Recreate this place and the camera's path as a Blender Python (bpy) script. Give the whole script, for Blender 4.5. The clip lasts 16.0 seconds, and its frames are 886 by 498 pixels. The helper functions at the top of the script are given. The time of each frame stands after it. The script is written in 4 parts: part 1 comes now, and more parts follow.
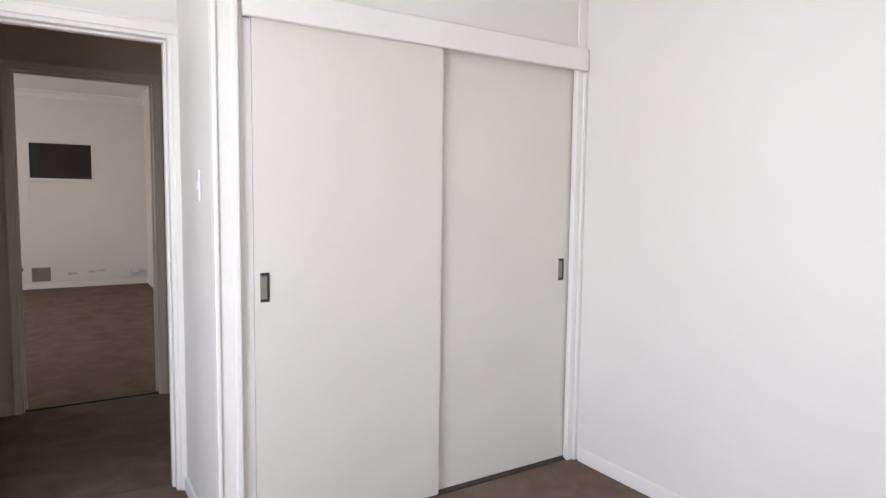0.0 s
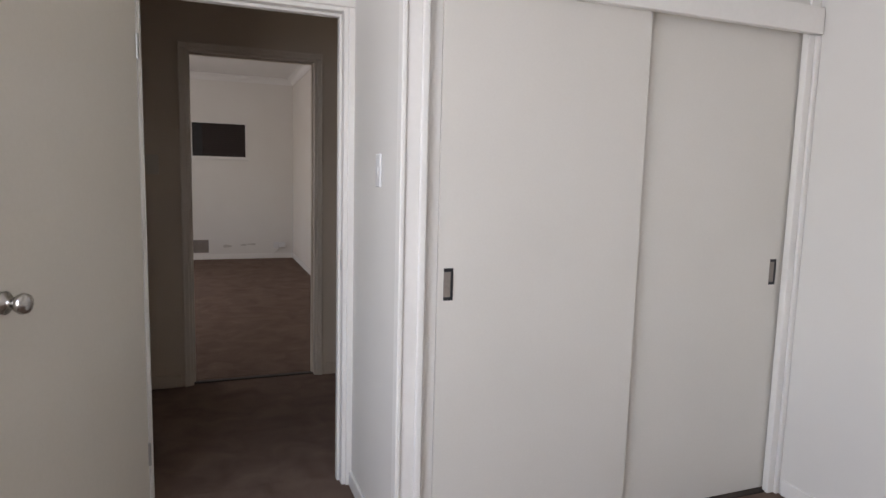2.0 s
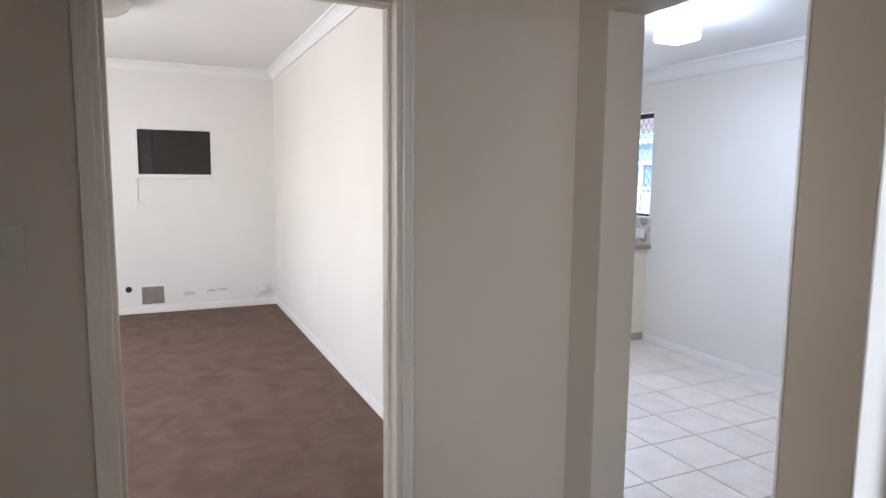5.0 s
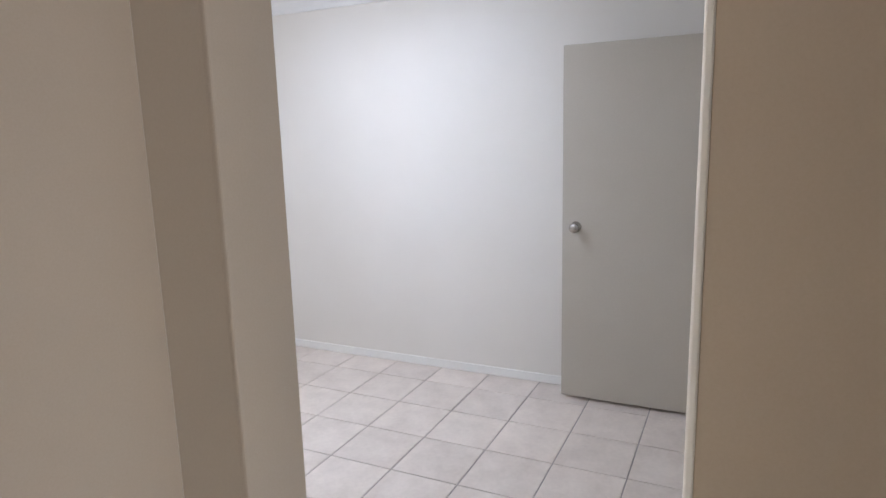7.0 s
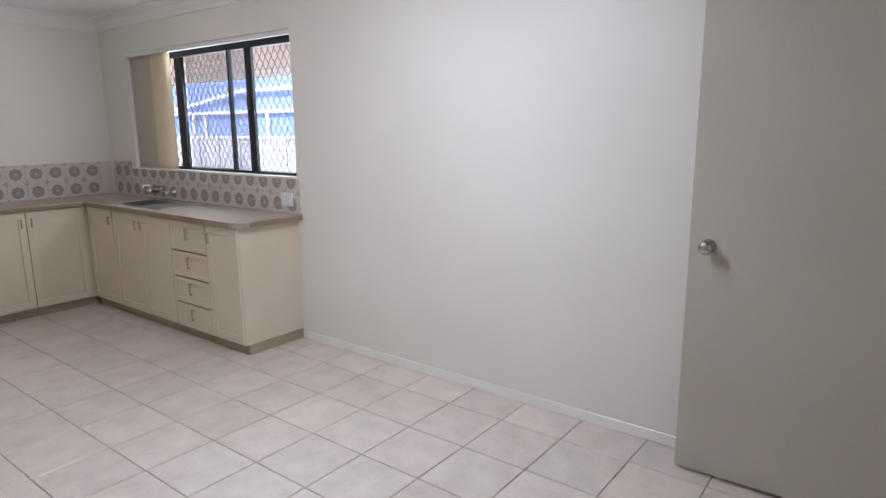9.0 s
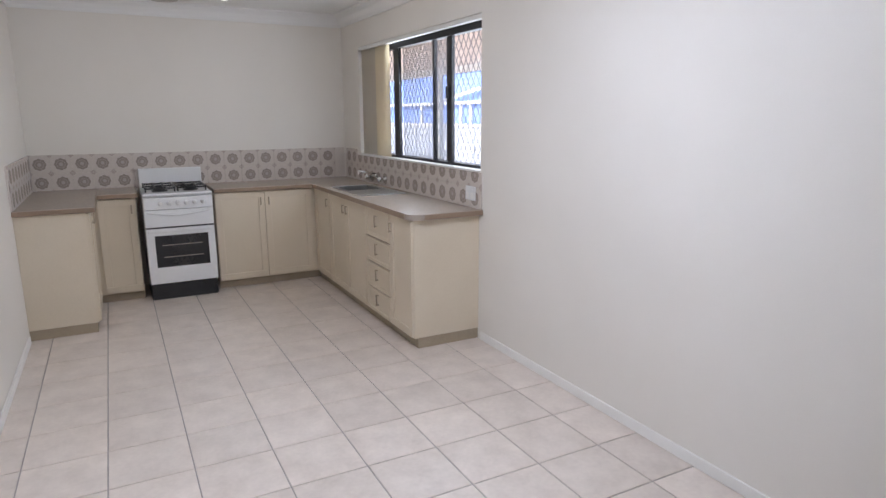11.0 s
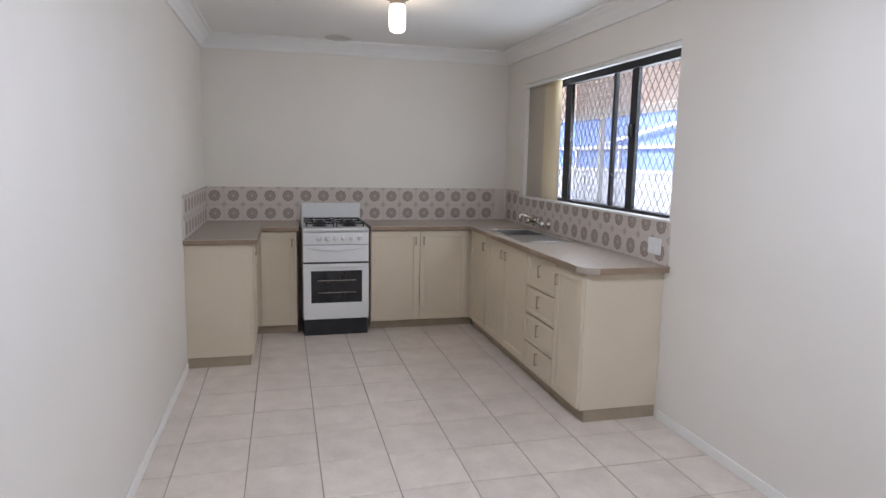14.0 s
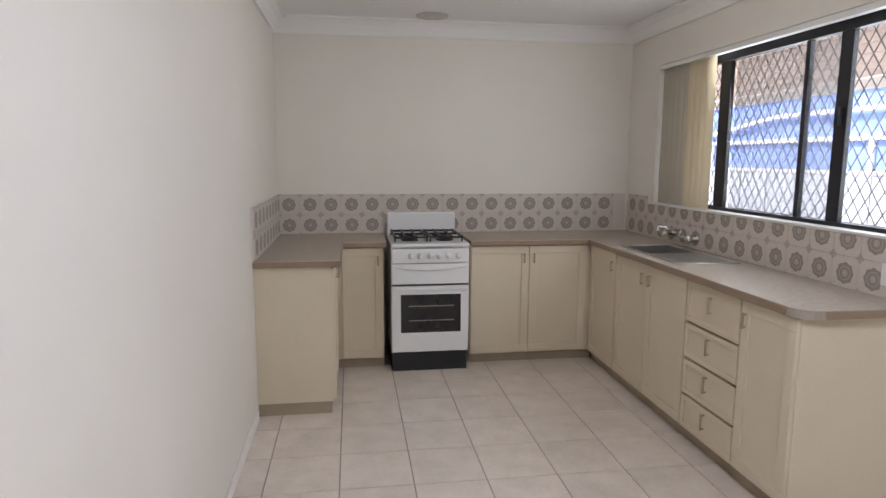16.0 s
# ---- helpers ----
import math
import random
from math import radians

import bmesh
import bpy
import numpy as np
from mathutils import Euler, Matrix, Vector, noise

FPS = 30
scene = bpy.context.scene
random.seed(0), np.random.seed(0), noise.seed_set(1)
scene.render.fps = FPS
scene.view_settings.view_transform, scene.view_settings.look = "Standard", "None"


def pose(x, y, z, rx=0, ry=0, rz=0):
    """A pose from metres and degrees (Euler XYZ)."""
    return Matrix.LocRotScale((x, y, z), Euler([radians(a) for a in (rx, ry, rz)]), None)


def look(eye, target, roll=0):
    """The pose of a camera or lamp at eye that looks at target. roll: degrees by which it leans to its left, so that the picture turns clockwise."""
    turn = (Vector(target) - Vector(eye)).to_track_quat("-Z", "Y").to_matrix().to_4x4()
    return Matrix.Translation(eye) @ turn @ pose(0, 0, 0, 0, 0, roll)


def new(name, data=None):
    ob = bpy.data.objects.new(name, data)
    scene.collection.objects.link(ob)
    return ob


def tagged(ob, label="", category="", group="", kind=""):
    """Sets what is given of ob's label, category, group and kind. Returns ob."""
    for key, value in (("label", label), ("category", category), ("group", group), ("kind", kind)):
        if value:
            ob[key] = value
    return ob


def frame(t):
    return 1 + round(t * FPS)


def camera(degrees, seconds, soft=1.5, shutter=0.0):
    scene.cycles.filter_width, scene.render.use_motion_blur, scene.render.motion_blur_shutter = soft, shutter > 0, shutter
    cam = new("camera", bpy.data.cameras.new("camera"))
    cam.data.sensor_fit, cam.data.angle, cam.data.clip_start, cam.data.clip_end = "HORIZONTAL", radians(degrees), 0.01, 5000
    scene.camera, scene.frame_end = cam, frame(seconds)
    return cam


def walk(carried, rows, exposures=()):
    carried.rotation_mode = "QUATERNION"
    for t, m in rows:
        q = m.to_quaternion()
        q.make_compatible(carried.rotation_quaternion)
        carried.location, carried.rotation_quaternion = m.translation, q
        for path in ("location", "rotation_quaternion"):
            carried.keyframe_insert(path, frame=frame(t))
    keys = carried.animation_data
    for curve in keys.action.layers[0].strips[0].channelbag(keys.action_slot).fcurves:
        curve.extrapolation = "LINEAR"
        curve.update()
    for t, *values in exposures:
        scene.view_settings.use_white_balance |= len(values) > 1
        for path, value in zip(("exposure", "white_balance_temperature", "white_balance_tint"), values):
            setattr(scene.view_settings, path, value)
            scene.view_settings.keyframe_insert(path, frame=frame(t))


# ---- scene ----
cam = camera(71.0, 16.0, soft=1.5)


def see(x, y, z, yaw, pitch, roll):
    """A camera pose from its place, heading (to the left of north), tilt and lean, in degrees."""
    eye = Vector((x, y, z))
    a, b = radians(yaw), radians(pitch)
    ahead = Vector((-math.sin(a) * math.cos(b), math.cos(a) * math.cos(b), math.sin(b)))
    return look(eye, eye + ahead, roll)


EXPOSURES = [(0.0, 1.54, 6550, 17), (0.5, 1.29, 6550, 17), (1.0, 1.14, 6600, 17), (2.0, 1.0, 6650, 17), (2.5, 0.97, 6650, 17), (3.0, 1.17, 6550, 16), (5.3, 2.66, 6050, 13), (6.5, 2.5, 6600, 15), (7.0, 2.6, 6700, 15), (7.5, 2.66, 6600, 15), (8.0, 2.27, 6950, 17), (10.5, 2.44, 6850, 17), (12.0, 2.45, 6850, 16), (12.5, 2.3, 6850, 16), (13.5, 2.27, 6850, 16), (14.0, 2.34, 6850, 16), (14.5, 1.92, 6800, 17), (15.0, 2.25, 6850, 16), (15.5, 2.32, 7200, 16), (16.0, 2.4, 7300, 16)]
walk(cam, [
    (0, see(-4.194, -10.114, 1.335, -32.13, -4.58, 0.70)),
    (0.5, see(-4.222, -10.077, 1.353, -29.04, -5.00, 0.73)),
    (1, see(-4.247, -10.066, 1.353, -26.41, -5.26, 1.25)),
    (1.5, see(-4.264, -9.994, 1.342, -23.93, -5.69, 1.81)),
    (2, see(-4.296, -9.741, 1.363, -21.08, -6.74, 1.49)),
    (2.5, see(-4.257, -9.294, 1.353, -16.36, -7.14, 1.43)),
    (3, see(-4.231, -8.954, 1.353, -11.44, -7.25, 1.20)),
    (3.2, see(-4.222, -8.857, 1.358, -10.37, -7.14, 1.08)),
    (4.25, see(-4.242, -7.998, 1.467, -19.06, -6.87, 0.65)),
    (5.3, see(-4.262, -7.200, 1.575, -27.75, -6.60, 0.22)),
    (5.5, see(-4.181, -7.130, 1.543, -31.00, -6.70, -0.10)),
    (6, see(-4.070, -6.740, 1.502, -44.50, -7.85, -0.50)),
    (6.5, see(-3.796, -6.537, 1.517, -54.42, -9.39, -1.99)),
    (7, see(-3.678, -6.470, 1.571, -64.34, -10.25, -1.56)),
    (7.5, see(-3.523, -6.440, 1.503, -67.22, -8.67, -0.11)),
    (8, see(-3.285, -6.425, 1.507, -62.83, -9.58, -1.03)),
    (8.2, see(-3.215, -6.400, 1.518, -62.12, -9.87, -0.55)),
    (8.8, see(-2.980, -6.322, 1.542, -55.01, -10.88, -0.47)),
    (9.4, see(-2.725, -6.314, 1.567, -47.89, -11.88, -0.39)),
    (10.3, see(-2.392, -6.442, 1.604, -37.21, -13.38, -0.27)),
    (10.5, see(-2.307, -6.454, 1.578, -34.01, -13.17, -0.51)),
    (11, see(-2.202, -6.404, 1.559, -27.78, -12.05, -0.21)),
    (11.5, see(-2.198, -6.337, 1.565, -23.14, -11.04, 0.15)),
    (12, see(-2.181, -6.292, 1.585, -19.50, -10.27, 0.46)),
    (12.5, see(-2.179, -6.252, 1.579, -17.41, -9.26, 1.12)),
    (13, see(-2.178, -6.208, 1.585, -16.51, -9.05, 1.22)),
    (13.5, see(-2.165, -6.117, 1.568, -15.80, -8.86, 1.18)),
    (14, see(-2.168, -5.929, 1.527, -14.49, -8.25, 1.14)),
    (14.5, see(-2.203, -5.708, 1.511, -12.98, -7.88, 1.22)),
    (15, see(-2.188, -5.434, 1.525, -10.82, -7.92, 0.71)),
    (15.5, see(-2.196, -5.176, 1.522, -8.84, -7.91, 0.40)),
    (16, see(-2.284, -4.951, 1.519, -8.37, -8.24, 0.29)),
], exposures=EXPOSURES)

# ---- world and light ----
world = bpy.data.worlds.new("sky")
scene.world = world
world.use_nodes = True
wn = world.node_tree
sky = wn.nodes.new("ShaderNodeTexSky")
sky.sky_type, sky.sun_disc = "NISHITA", False
sky.sun_elevation, sky.sun_rotation = radians(53), radians(-65)
wn.links.new(sky.outputs[0], wn.nodes["Background"].inputs[0])
wn.nodes["Background"].inputs[1].default_value = 0.14
sun = new("sun", bpy.data.lights.new("sun", "SUN"))
sun.data.energy, sun.data.angle, sun.data.color = 2.3, radians(0.5), (1.0, 0.95, 0.88)
sun.matrix_world = look((-30, 14, 44), (0, 0, 0))


def area(name, where, to, w, h, watts, color):
    lamp = new(name, bpy.data.lights.new(name, "AREA"))
    lamp.data.shape, lamp.data.size, lamp.data.size_y = "RECTANGLE", w, h
    lamp.data.energy, lamp.data.color = watts, color
    lamp.matrix_world = look(where, to)
    return lamp


def point(name, where, watts, radius, color):
    lamp = new(name, bpy.data.lights.new(name, "POINT"))
    lamp.data.energy, lamp.data.shadow_soft_size, lamp.data.color = watts, radius, color
    lamp.location = where
    return lamp


KITCHEN_LAMP_Z = 2.384
area("bedroom_window_sky", (-5.52, -9.6, 1.70), (-3.6, -9.6, 0.55), 2.0, 0.65, 21.0, (0.66, 0.80, 1.0))
area("bedroom_window_ground_bounce", (-5.52, -9.6, 1.15), (-3.6, -9.6, 2.2), 2.0, 0.55, 12.4, (1.0, 0.95, 0.84))
area("living_window_light", (-7.02, -2.6, 1.5), (-4.0, -2.6, 1.3), 2.2, 1.3, 16.5, (1.0, 0.975, 0.94))
area("kitchen_window_light", (0.16, -1.9, 1.72), (-2.9, -2.1, 1.45), 1.6, 0.95, 4.7, (0.70, 0.84, 1.0))
point("kitchen_lamp_light", (-1.427, -1.75, 2.38), 0.36, 0.05, (1.0, 0.80, 0.52))
area("kitchen_lamp_light_2", (-1.36, -4.40, KITCHEN_LAMP_Z), (-1.36, -4.399, 0.0), 0.19, 0.19, 4.6, (0.655, 0.785, 1.0))
# extra point light added inside the same shade, brightens the side walls
point("kitchen_lamp_side_glow", (-1.36, -4.40, 2.45), 4.6, 0.06, (0.655, 0.785, 1.0))

# ---- materials ----


def nodes_of(name):
    m = bpy.data.materials.new(name)
    m.use_nodes = True
    return m, m.node_tree.nodes, m.node_tree.links, m.node_tree.nodes["Principled BSDF"]


def surface(name, a, b, rough, scale=6.0, fine=120.0, bump=0.0, depth=0.002, metal=0.0, per_object=0.0, fine_mix=0.35, coords="Object", spec=0.5, swirl=0.0):
    """A material that wanders between two colours at a broad and a fine scale, with fine relief."""
    m, n, l, bsdf = nodes_of(name)
    tc = n.new("ShaderNodeTexCoord")
    big, small = n.new("ShaderNodeTexNoise"), n.new("ShaderNodeTexNoise")
    big.inputs["Scale"].default_value, big.inputs["Detail"].default_value = scale, 5
    small.inputs["Scale"].default_value, small.inputs["Detail"].default_value = fine, 3
    big.inputs["Distortion"].default_value = swirl
    src = tc.outputs[coords]
    if per_object:
        info, add = n.new("ShaderNodeObjectInfo"), n.new("ShaderNodeVectorMath")
        add.operation = "MULTIPLY_ADD"
        comb = n.new("ShaderNodeCombineXYZ")
        for k in range(3):
            l.new(info.outputs["Random"], comb.inputs[k])
        add.inputs[1].default_value = (37, 53, 71)
        l.new(comb.outputs[0], add.inputs[0])
        l.new(src, add.inputs[2])
        src = add.outputs[0]
    l.new(src, big.inputs["Vector"])
    l.new(src, small.inputs["Vector"])
    mix = n.new("ShaderNodeMix")
    mix.inputs["Factor"].default_value = fine_mix
    l.new(big.outputs["Fac"], mix.inputs["A"])
    l.new(small.outputs["Fac"], mix.inputs["B"])
    ramp = n.new("ShaderNodeMapRange")
    ramp.inputs["From Min"].default_value, ramp.inputs["From Max"].default_value = 0.32, 0.68
    l.new(mix.outputs["Result"], ramp.inputs["Value"])
    col = n.new("ShaderNodeMix")
    col.data_type = "RGBA"
    col.inputs["A"].default_value, col.inputs["B"].default_value = (*a, 1), (*b, 1)
    l.new(ramp.outputs[0], col.inputs["Factor"])
    out = col.outputs["Result"]
    if per_object:
        hsv, mul = n.new("ShaderNodeHueSaturation"), n.new("ShaderNodeMapRange")
        mul.inputs["To Min"].default_value, mul.inputs["To Max"].default_value = 1 - per_object, 1 + per_object
        l.new(info.outputs["Random"], mul.inputs["Value"])
        l.new(mul.outputs[0], hsv.inputs["Value"])
        l.new(out, hsv.inputs["Color"])
        out = hsv.outputs[0]
    l.new(out, bsdf.inputs["Base Color"])
    bsdf.inputs["Roughness"].default_value, bsdf.inputs["Metallic"].default_value = rough, metal
    bsdf.inputs["Specular IOR Level"].default_value = spec
    if bump:
        bm = n.new("ShaderNodeBump")
        bm.inputs["Strength"].default_value, bm.inputs["Distance"].default_value = bump, depth
        l.new(small.outputs["Fac"], bm.inputs["Height"])
        l.new(bm.outputs[0], bsdf.inputs["Normal"])
    return m


wall_paint = surface("wall_paint", (0.745, 0.72, 0.675), (0.79, 0.77, 0.73), 0.55, 1.4, 260, 0.12, 0.0012)
ceiling_paint = surface("ceiling_paint", (0.80, 0.79, 0.77), (0.84, 0.83, 0.81), 0.8, 1.2, 200, 0.1, 0.001)
trim_paint = surface("trim_paint", (0.815, 0.792, 0.75), (0.86, 0.838, 0.80), 0.35, 3, 60, 0.05, 0.001)
# darker beige for hall-facing walls, hall skirting and the kitchen opening
hall_beige = surface("hall_beige", (0.485, 0.402, 0.308), (0.53, 0.443, 0.35), 0.55, 1.4, 260, 0.12, 0.0012)
# beige between the pale trim and the hall colour, for the living room doorway
frame_beige = surface("frame_beige", (0.555, 0.485, 0.40), (0.60, 0.53, 0.445), 0.35, 3, 60, 0.05, 0.001)
kitchen_paint = surface("kitchen_paint", (0.75, 0.706, 0.642), (0.795, 0.755, 0.697), 0.5, 1.4, 260, 0.12, 0.0012)
door_cream = surface("door_cream", (0.62, 0.575, 0.49), (0.66, 0.615, 0.53), 0.42, 2, 90, 0.06, 0.001)
# darker beige than door_cream, for the kitchen door and the hall switch
door_beige = surface("door_beige", (0.465, 0.418, 0.348), (0.50, 0.453, 0.383), 0.42, 2, 90, 0.06, 0.001)
robe_paint = surface("robe_paint", (0.70, 0.67, 0.61), (0.74, 0.71, 0.655), 0.4, 2, 120, 0.05, 0.001)
carpet = surface("carpet", (0.150, 0.100, 0.076), (0.238, 0.169, 0.134), 0.95, 5.5, 240, 0.9, 0.012, fine_mix=0.38, spec=0.1, swirl=0.8)
dark_trim = surface("dark_trim", (0.03, 0.022, 0.018), (0.06, 0.045, 0.035), 0.6, 8, 100)
floor_tile = surface("floor_tile", (0.61, 0.525, 0.46), (0.755, 0.665, 0.592), 0.30, 7, 45, 0.06, 0.001, per_object=0.045, fine_mix=0.3)
grout = surface("grout", (0.30, 0.265, 0.24), (0.38, 0.345, 0.315), 0.9, 9, 150, 0.3, 0.001)
wall_grout = surface("wall_grout", (0.60, 0.535, 0.485), (0.67, 0.605, 0.555), 0.9, 9, 150, 0.2, 0.001)
cabinet_cream = surface("cabinet_cream", (0.66, 0.563, 0.43), (0.71, 0.613, 0.48), 0.38, 2.5, 80, 0.05, 0.001)
bench_laminate = surface("bench_laminate", (0.33, 0.27, 0.22), (0.44, 0.37, 0.31), 0.27, 30, 300, 0.04, 0.0006, fine_mix=0.6)
edge_and_gap_brown = surface("edge_and_gap_brown", (0.25, 0.17, 0.115), (0.32, 0.225, 0.155), 0.4, 12, 120)
plinth_brown = surface("plinth_brown", (0.33, 0.265, 0.185), (0.42, 0.34, 0.245), 0.55, 6, 90)
white_enamel = surface("white_enamel", (0.77, 0.77, 0.765), (0.82, 0.82, 0.815), 0.18, 3, 50)
off_white = surface("off_white", (0.74, 0.73, 0.70), (0.79, 0.78, 0.75), 0.4, 4, 60)
black_metal = surface("black_metal", (0.012, 0.012, 0.014), (0.028, 0.028, 0.03), 0.5, 12, 120)
black_frame = surface("black_frame", (0.008, 0.008, 0.012), (0.016, 0.016, 0.022), 0.5, 5, 80)
# strands paler than the black frame: daylight bleeding over them is put into the colour
grille_grey = surface("grille_grey", (0.20, 0.20, 0.21), (0.26, 0.26, 0.275), 0.5, 5, 80)
steel = surface("steel", (0.52, 0.52, 0.51), (0.62, 0.62, 0.61), 0.28, 6, 200, metal=1.0)
satin_metal = surface("satin_metal", (0.40, 0.38, 0.35), (0.48, 0.46, 0.43), 0.27, 6, 90, metal=1.0)
chrome = surface("chrome", (0.60, 0.59, 0.57), (0.70, 0.69, 0.67), 0.16, 6, 90, metal=1.0)
blind_fabric = surface("blind_fabric", (0.60, 0.545, 0.45), (0.66, 0.60, 0.50), 0.8, 4, 220, 0.15, 0.001)
# same blind fabric, its glow from light coming through put into a warmer colour
blind_backlit = surface("blind_backlit", (0.70, 0.61, 0.44), (0.76, 0.67, 0.50), 0.8, 4, 220, 0.15, 0.001)
ac_brown = surface("ac_brown", (0.018, 0.011, 0.010), (0.035, 0.023, 0.020), 0.5, 6, 90)
vent_metal = surface("vent_metal", (0.20, 0.17, 0.145), (0.29, 0.25, 0.22), 0.6, 10, 120)
plaster_stain = surface("plaster_stain", (0.50, 0.47, 0.43), (0.64, 0.61, 0.57), 0.9, 12, 90)
blue_wall = surface("blue_wall", (0.13, 0.23, 0.56), (0.18, 0.30, 0.66), 0.6, 2, 40)
pale_fence = surface("pale_fence", (0.36, 0.42, 0.53), (0.45, 0.51, 0.62), 0.5, 2, 40)
patio_roof = surface("patio_roof", (0.74, 0.65, 0.60), (0.82, 0.73, 0.68), 0.7, 3, 60)
concrete = surface("concrete", (0.36, 0.35, 0.33), (0.46, 0.44, 0.42), 0.9, 1.5, 40, 0.3, 0.003)


def translucent(m, share, color):
    n, l = m.node_tree.nodes, m.node_tree.links
    t, mix = n.new("ShaderNodeBsdfTranslucent"), n.new("ShaderNodeMixShader")
    t.inputs["Color"].default_value = (*color, 1)
    mix.inputs["Fac"].default_value = share
    l.new(n["Principled BSDF"].outputs[0], mix.inputs[1])
    l.new(t.outputs[0], mix.inputs[2])
    l.new(mix.outputs[0], n["Material Output"].inputs["Surface"])


translucent(blind_fabric, 0.06, (0.6, 0.55, 0.45))
translucent(blind_backlit, 0.4, (0.82, 0.73, 0.54))


def glass_of(name, rough=0.02, color=(1, 1, 1)):
    """Thin pane: mostly clear, with a faint gloss."""
    m, n, l, bsdf = nodes_of(name)
    clear, gloss, mix = n.new("ShaderNodeBsdfTransparent"), n.new("ShaderNodeBsdfGlossy"), n.new("ShaderNodeMixShader")
    clear.inputs["Color"].default_value = (*color, 1)
    gloss.inputs["Roughness"].default_value = rough
    mix.inputs["Fac"].default_value = 0.04
    l.new(clear.outputs[0], mix.inputs[1])
    l.new(gloss.outputs[0], mix.inputs[2])
    l.new(mix.outputs[0], n["Material Output"].inputs["Surface"])
    return m


clear_glass = glass_of("clear_glass")


def fly_mesh():
    """Fine insect mesh: mostly open, the wires a dull grey."""
    m, n, l, bsdf = nodes_of("fly_mesh")
    clear, mix = n.new("ShaderNodeBsdfTransparent"), n.new("ShaderNodeMixShader")
    bsdf.inputs["Base Color"].default_value = (0.34, 0.35, 0.38, 1)
    bsdf.inputs["Roughness"].default_value = 0.7
    mix.inputs["Fac"].default_value = 0.3
    l.new(clear.outputs[0], mix.inputs[1])
    l.new(bsdf.outputs[0], mix.inputs[2])
    l.new(mix.outputs[0], n["Material Output"].inputs["Surface"])
    return m


fly_wire = fly_mesh()
oven_glass = surface("oven_glass", (0.010, 0.010, 0.012), (0.02, 0.02, 0.022), 0.08, 4, 50)


def glowing(name, color, strength):
    m, n, l, bsdf = nodes_of(name)
    bsdf.inputs["Base Color"].default_value = (0.85, 0.85, 0.83, 1)
    bsdf.inputs["Emission Color"].default_value = (*color, 1)
    bsdf.inputs["Emission Strength"].default_value = strength
    return m


lamp_glass = glowing("lamp_glass", (1.0, 0.98, 0.94), 0.9)
lamp_glass_cool = glowing("lamp_glass_cool", (0.93, 0.97, 1.0), 0.9)
opal_glass = surface("opal_glass", (0.66, 0.66, 0.60), (0.72, 0.72, 0.66), 0.2, 3, 40)


def motif_tile():
    """Glazed off-white wall tile with a printed round flower and a small diamond at each corner."""
    m, n, l, bsdf = nodes_of("motif_tile")
    tc, sep = n.new("ShaderNodeTexCoord"), n.new("ShaderNodeSeparateXYZ")
    l.new(tc.outputs["Object"], sep.inputs[0])

    def calc(op, a, b=None, c=None):
        k = n.new("ShaderNodeMath")
        k.operation = op
        for i, v in enumerate((a, b, c)):
            if v is None:
                continue
            if isinstance(v, (int, float)):
                k.inputs[i].default_value = v
            else:
                l.new(v, k.inputs[i])
        return k.outputs[0]

    x, y = sep.outputs[0], sep.outputs[1]
    r = calc("SQRT", calc("ADD", calc("MULTIPLY", x, x), calc("MULTIPLY", y, y)))
    turn = calc("ARCTAN2", y, x)
    petal = calc("MULTIPLY", calc("COSINE", calc("MULTIPLY", turn, 8.0)), 0.0025)
    edge = calc("ADD", petal, 0.050)
    disc = calc("LESS_THAN", r, edge)
    ring = calc("MULTIPLY", calc("GREATER_THAN", r, 0.030), calc("LESS_THAN", r, 0.034))
    eye = calc("LESS_THAN", r, 0.016)
    light = calc("MAXIMUM", ring, eye)
    corner = calc("LESS_THAN", calc("ADD", calc("ABSOLUTE", calc("SUBTRACT", calc("ABSOLUTE", x), 0.079)),
                                    calc("ABSOLUTE", calc("SUBTRACT", calc("ABSOLUTE", y), 0.079))), 0.024)
    noise_tex = n.new("ShaderNodeTexNoise")
    noise_tex.inputs["Scale"].default_value = 60
    l.new(tc.outputs["Object"], noise_tex.inputs["Vector"])

    def blend(f, a, b):
        k = n.new("ShaderNodeMix")
        k.data_type = "RGBA"
        l.new(f, k.inputs["Factor"])
        for s, v in (("A", a), ("B", b)):
            if isinstance(v, tuple):
                k.inputs[s].default_value = (*v, 1)
            else:
                l.new(v, k.inputs[s])
        return k.outputs["Result"]

    ground = blend(noise_tex.outputs["Fac"], (0.56, 0.49, 0.44), (0.66, 0.59, 0.54))
    brown = blend(noise_tex.outputs["Fac"], (0.275, 0.225, 0.195), (0.36, 0.30, 0.265))
    c = blend(calc("MULTIPLY", corner, 0.55), ground, (0.36, 0.28, 0.25))
    c = blend(disc, c, brown)
    c = blend(calc("MULTIPLY", light, 0.6), c, (0.55, 0.48, 0.43))
    l.new(c, bsdf.inputs["Base Color"])
    bsdf.inputs["Roughness"].default_value = 0.25
    return m


splash_tile = motif_tile()

# ---- mesh helpers ----


def box(x0, y0, z0, x1, y1, z1, bevel=0.0, seg=2, bm=None):
    """A box between two corners, added to bm; bevel rounds its edges."""
    one = bmesh.new()
    bmesh.ops.create_cube(one, size=1.0, matrix=Matrix.LocRotScale(((x0 + x1) / 2, (y0 + y1) / 2, (z0 + z1) / 2), None, (abs(x1 - x0), abs(y1 - y0), abs(z1 - z0))))
    if bevel:
        bmesh.ops.bevel(one, geom=one.edges[:], offset=bevel, segments=seg, affect="EDGES", profile=0.5)
    return join(bm, one)


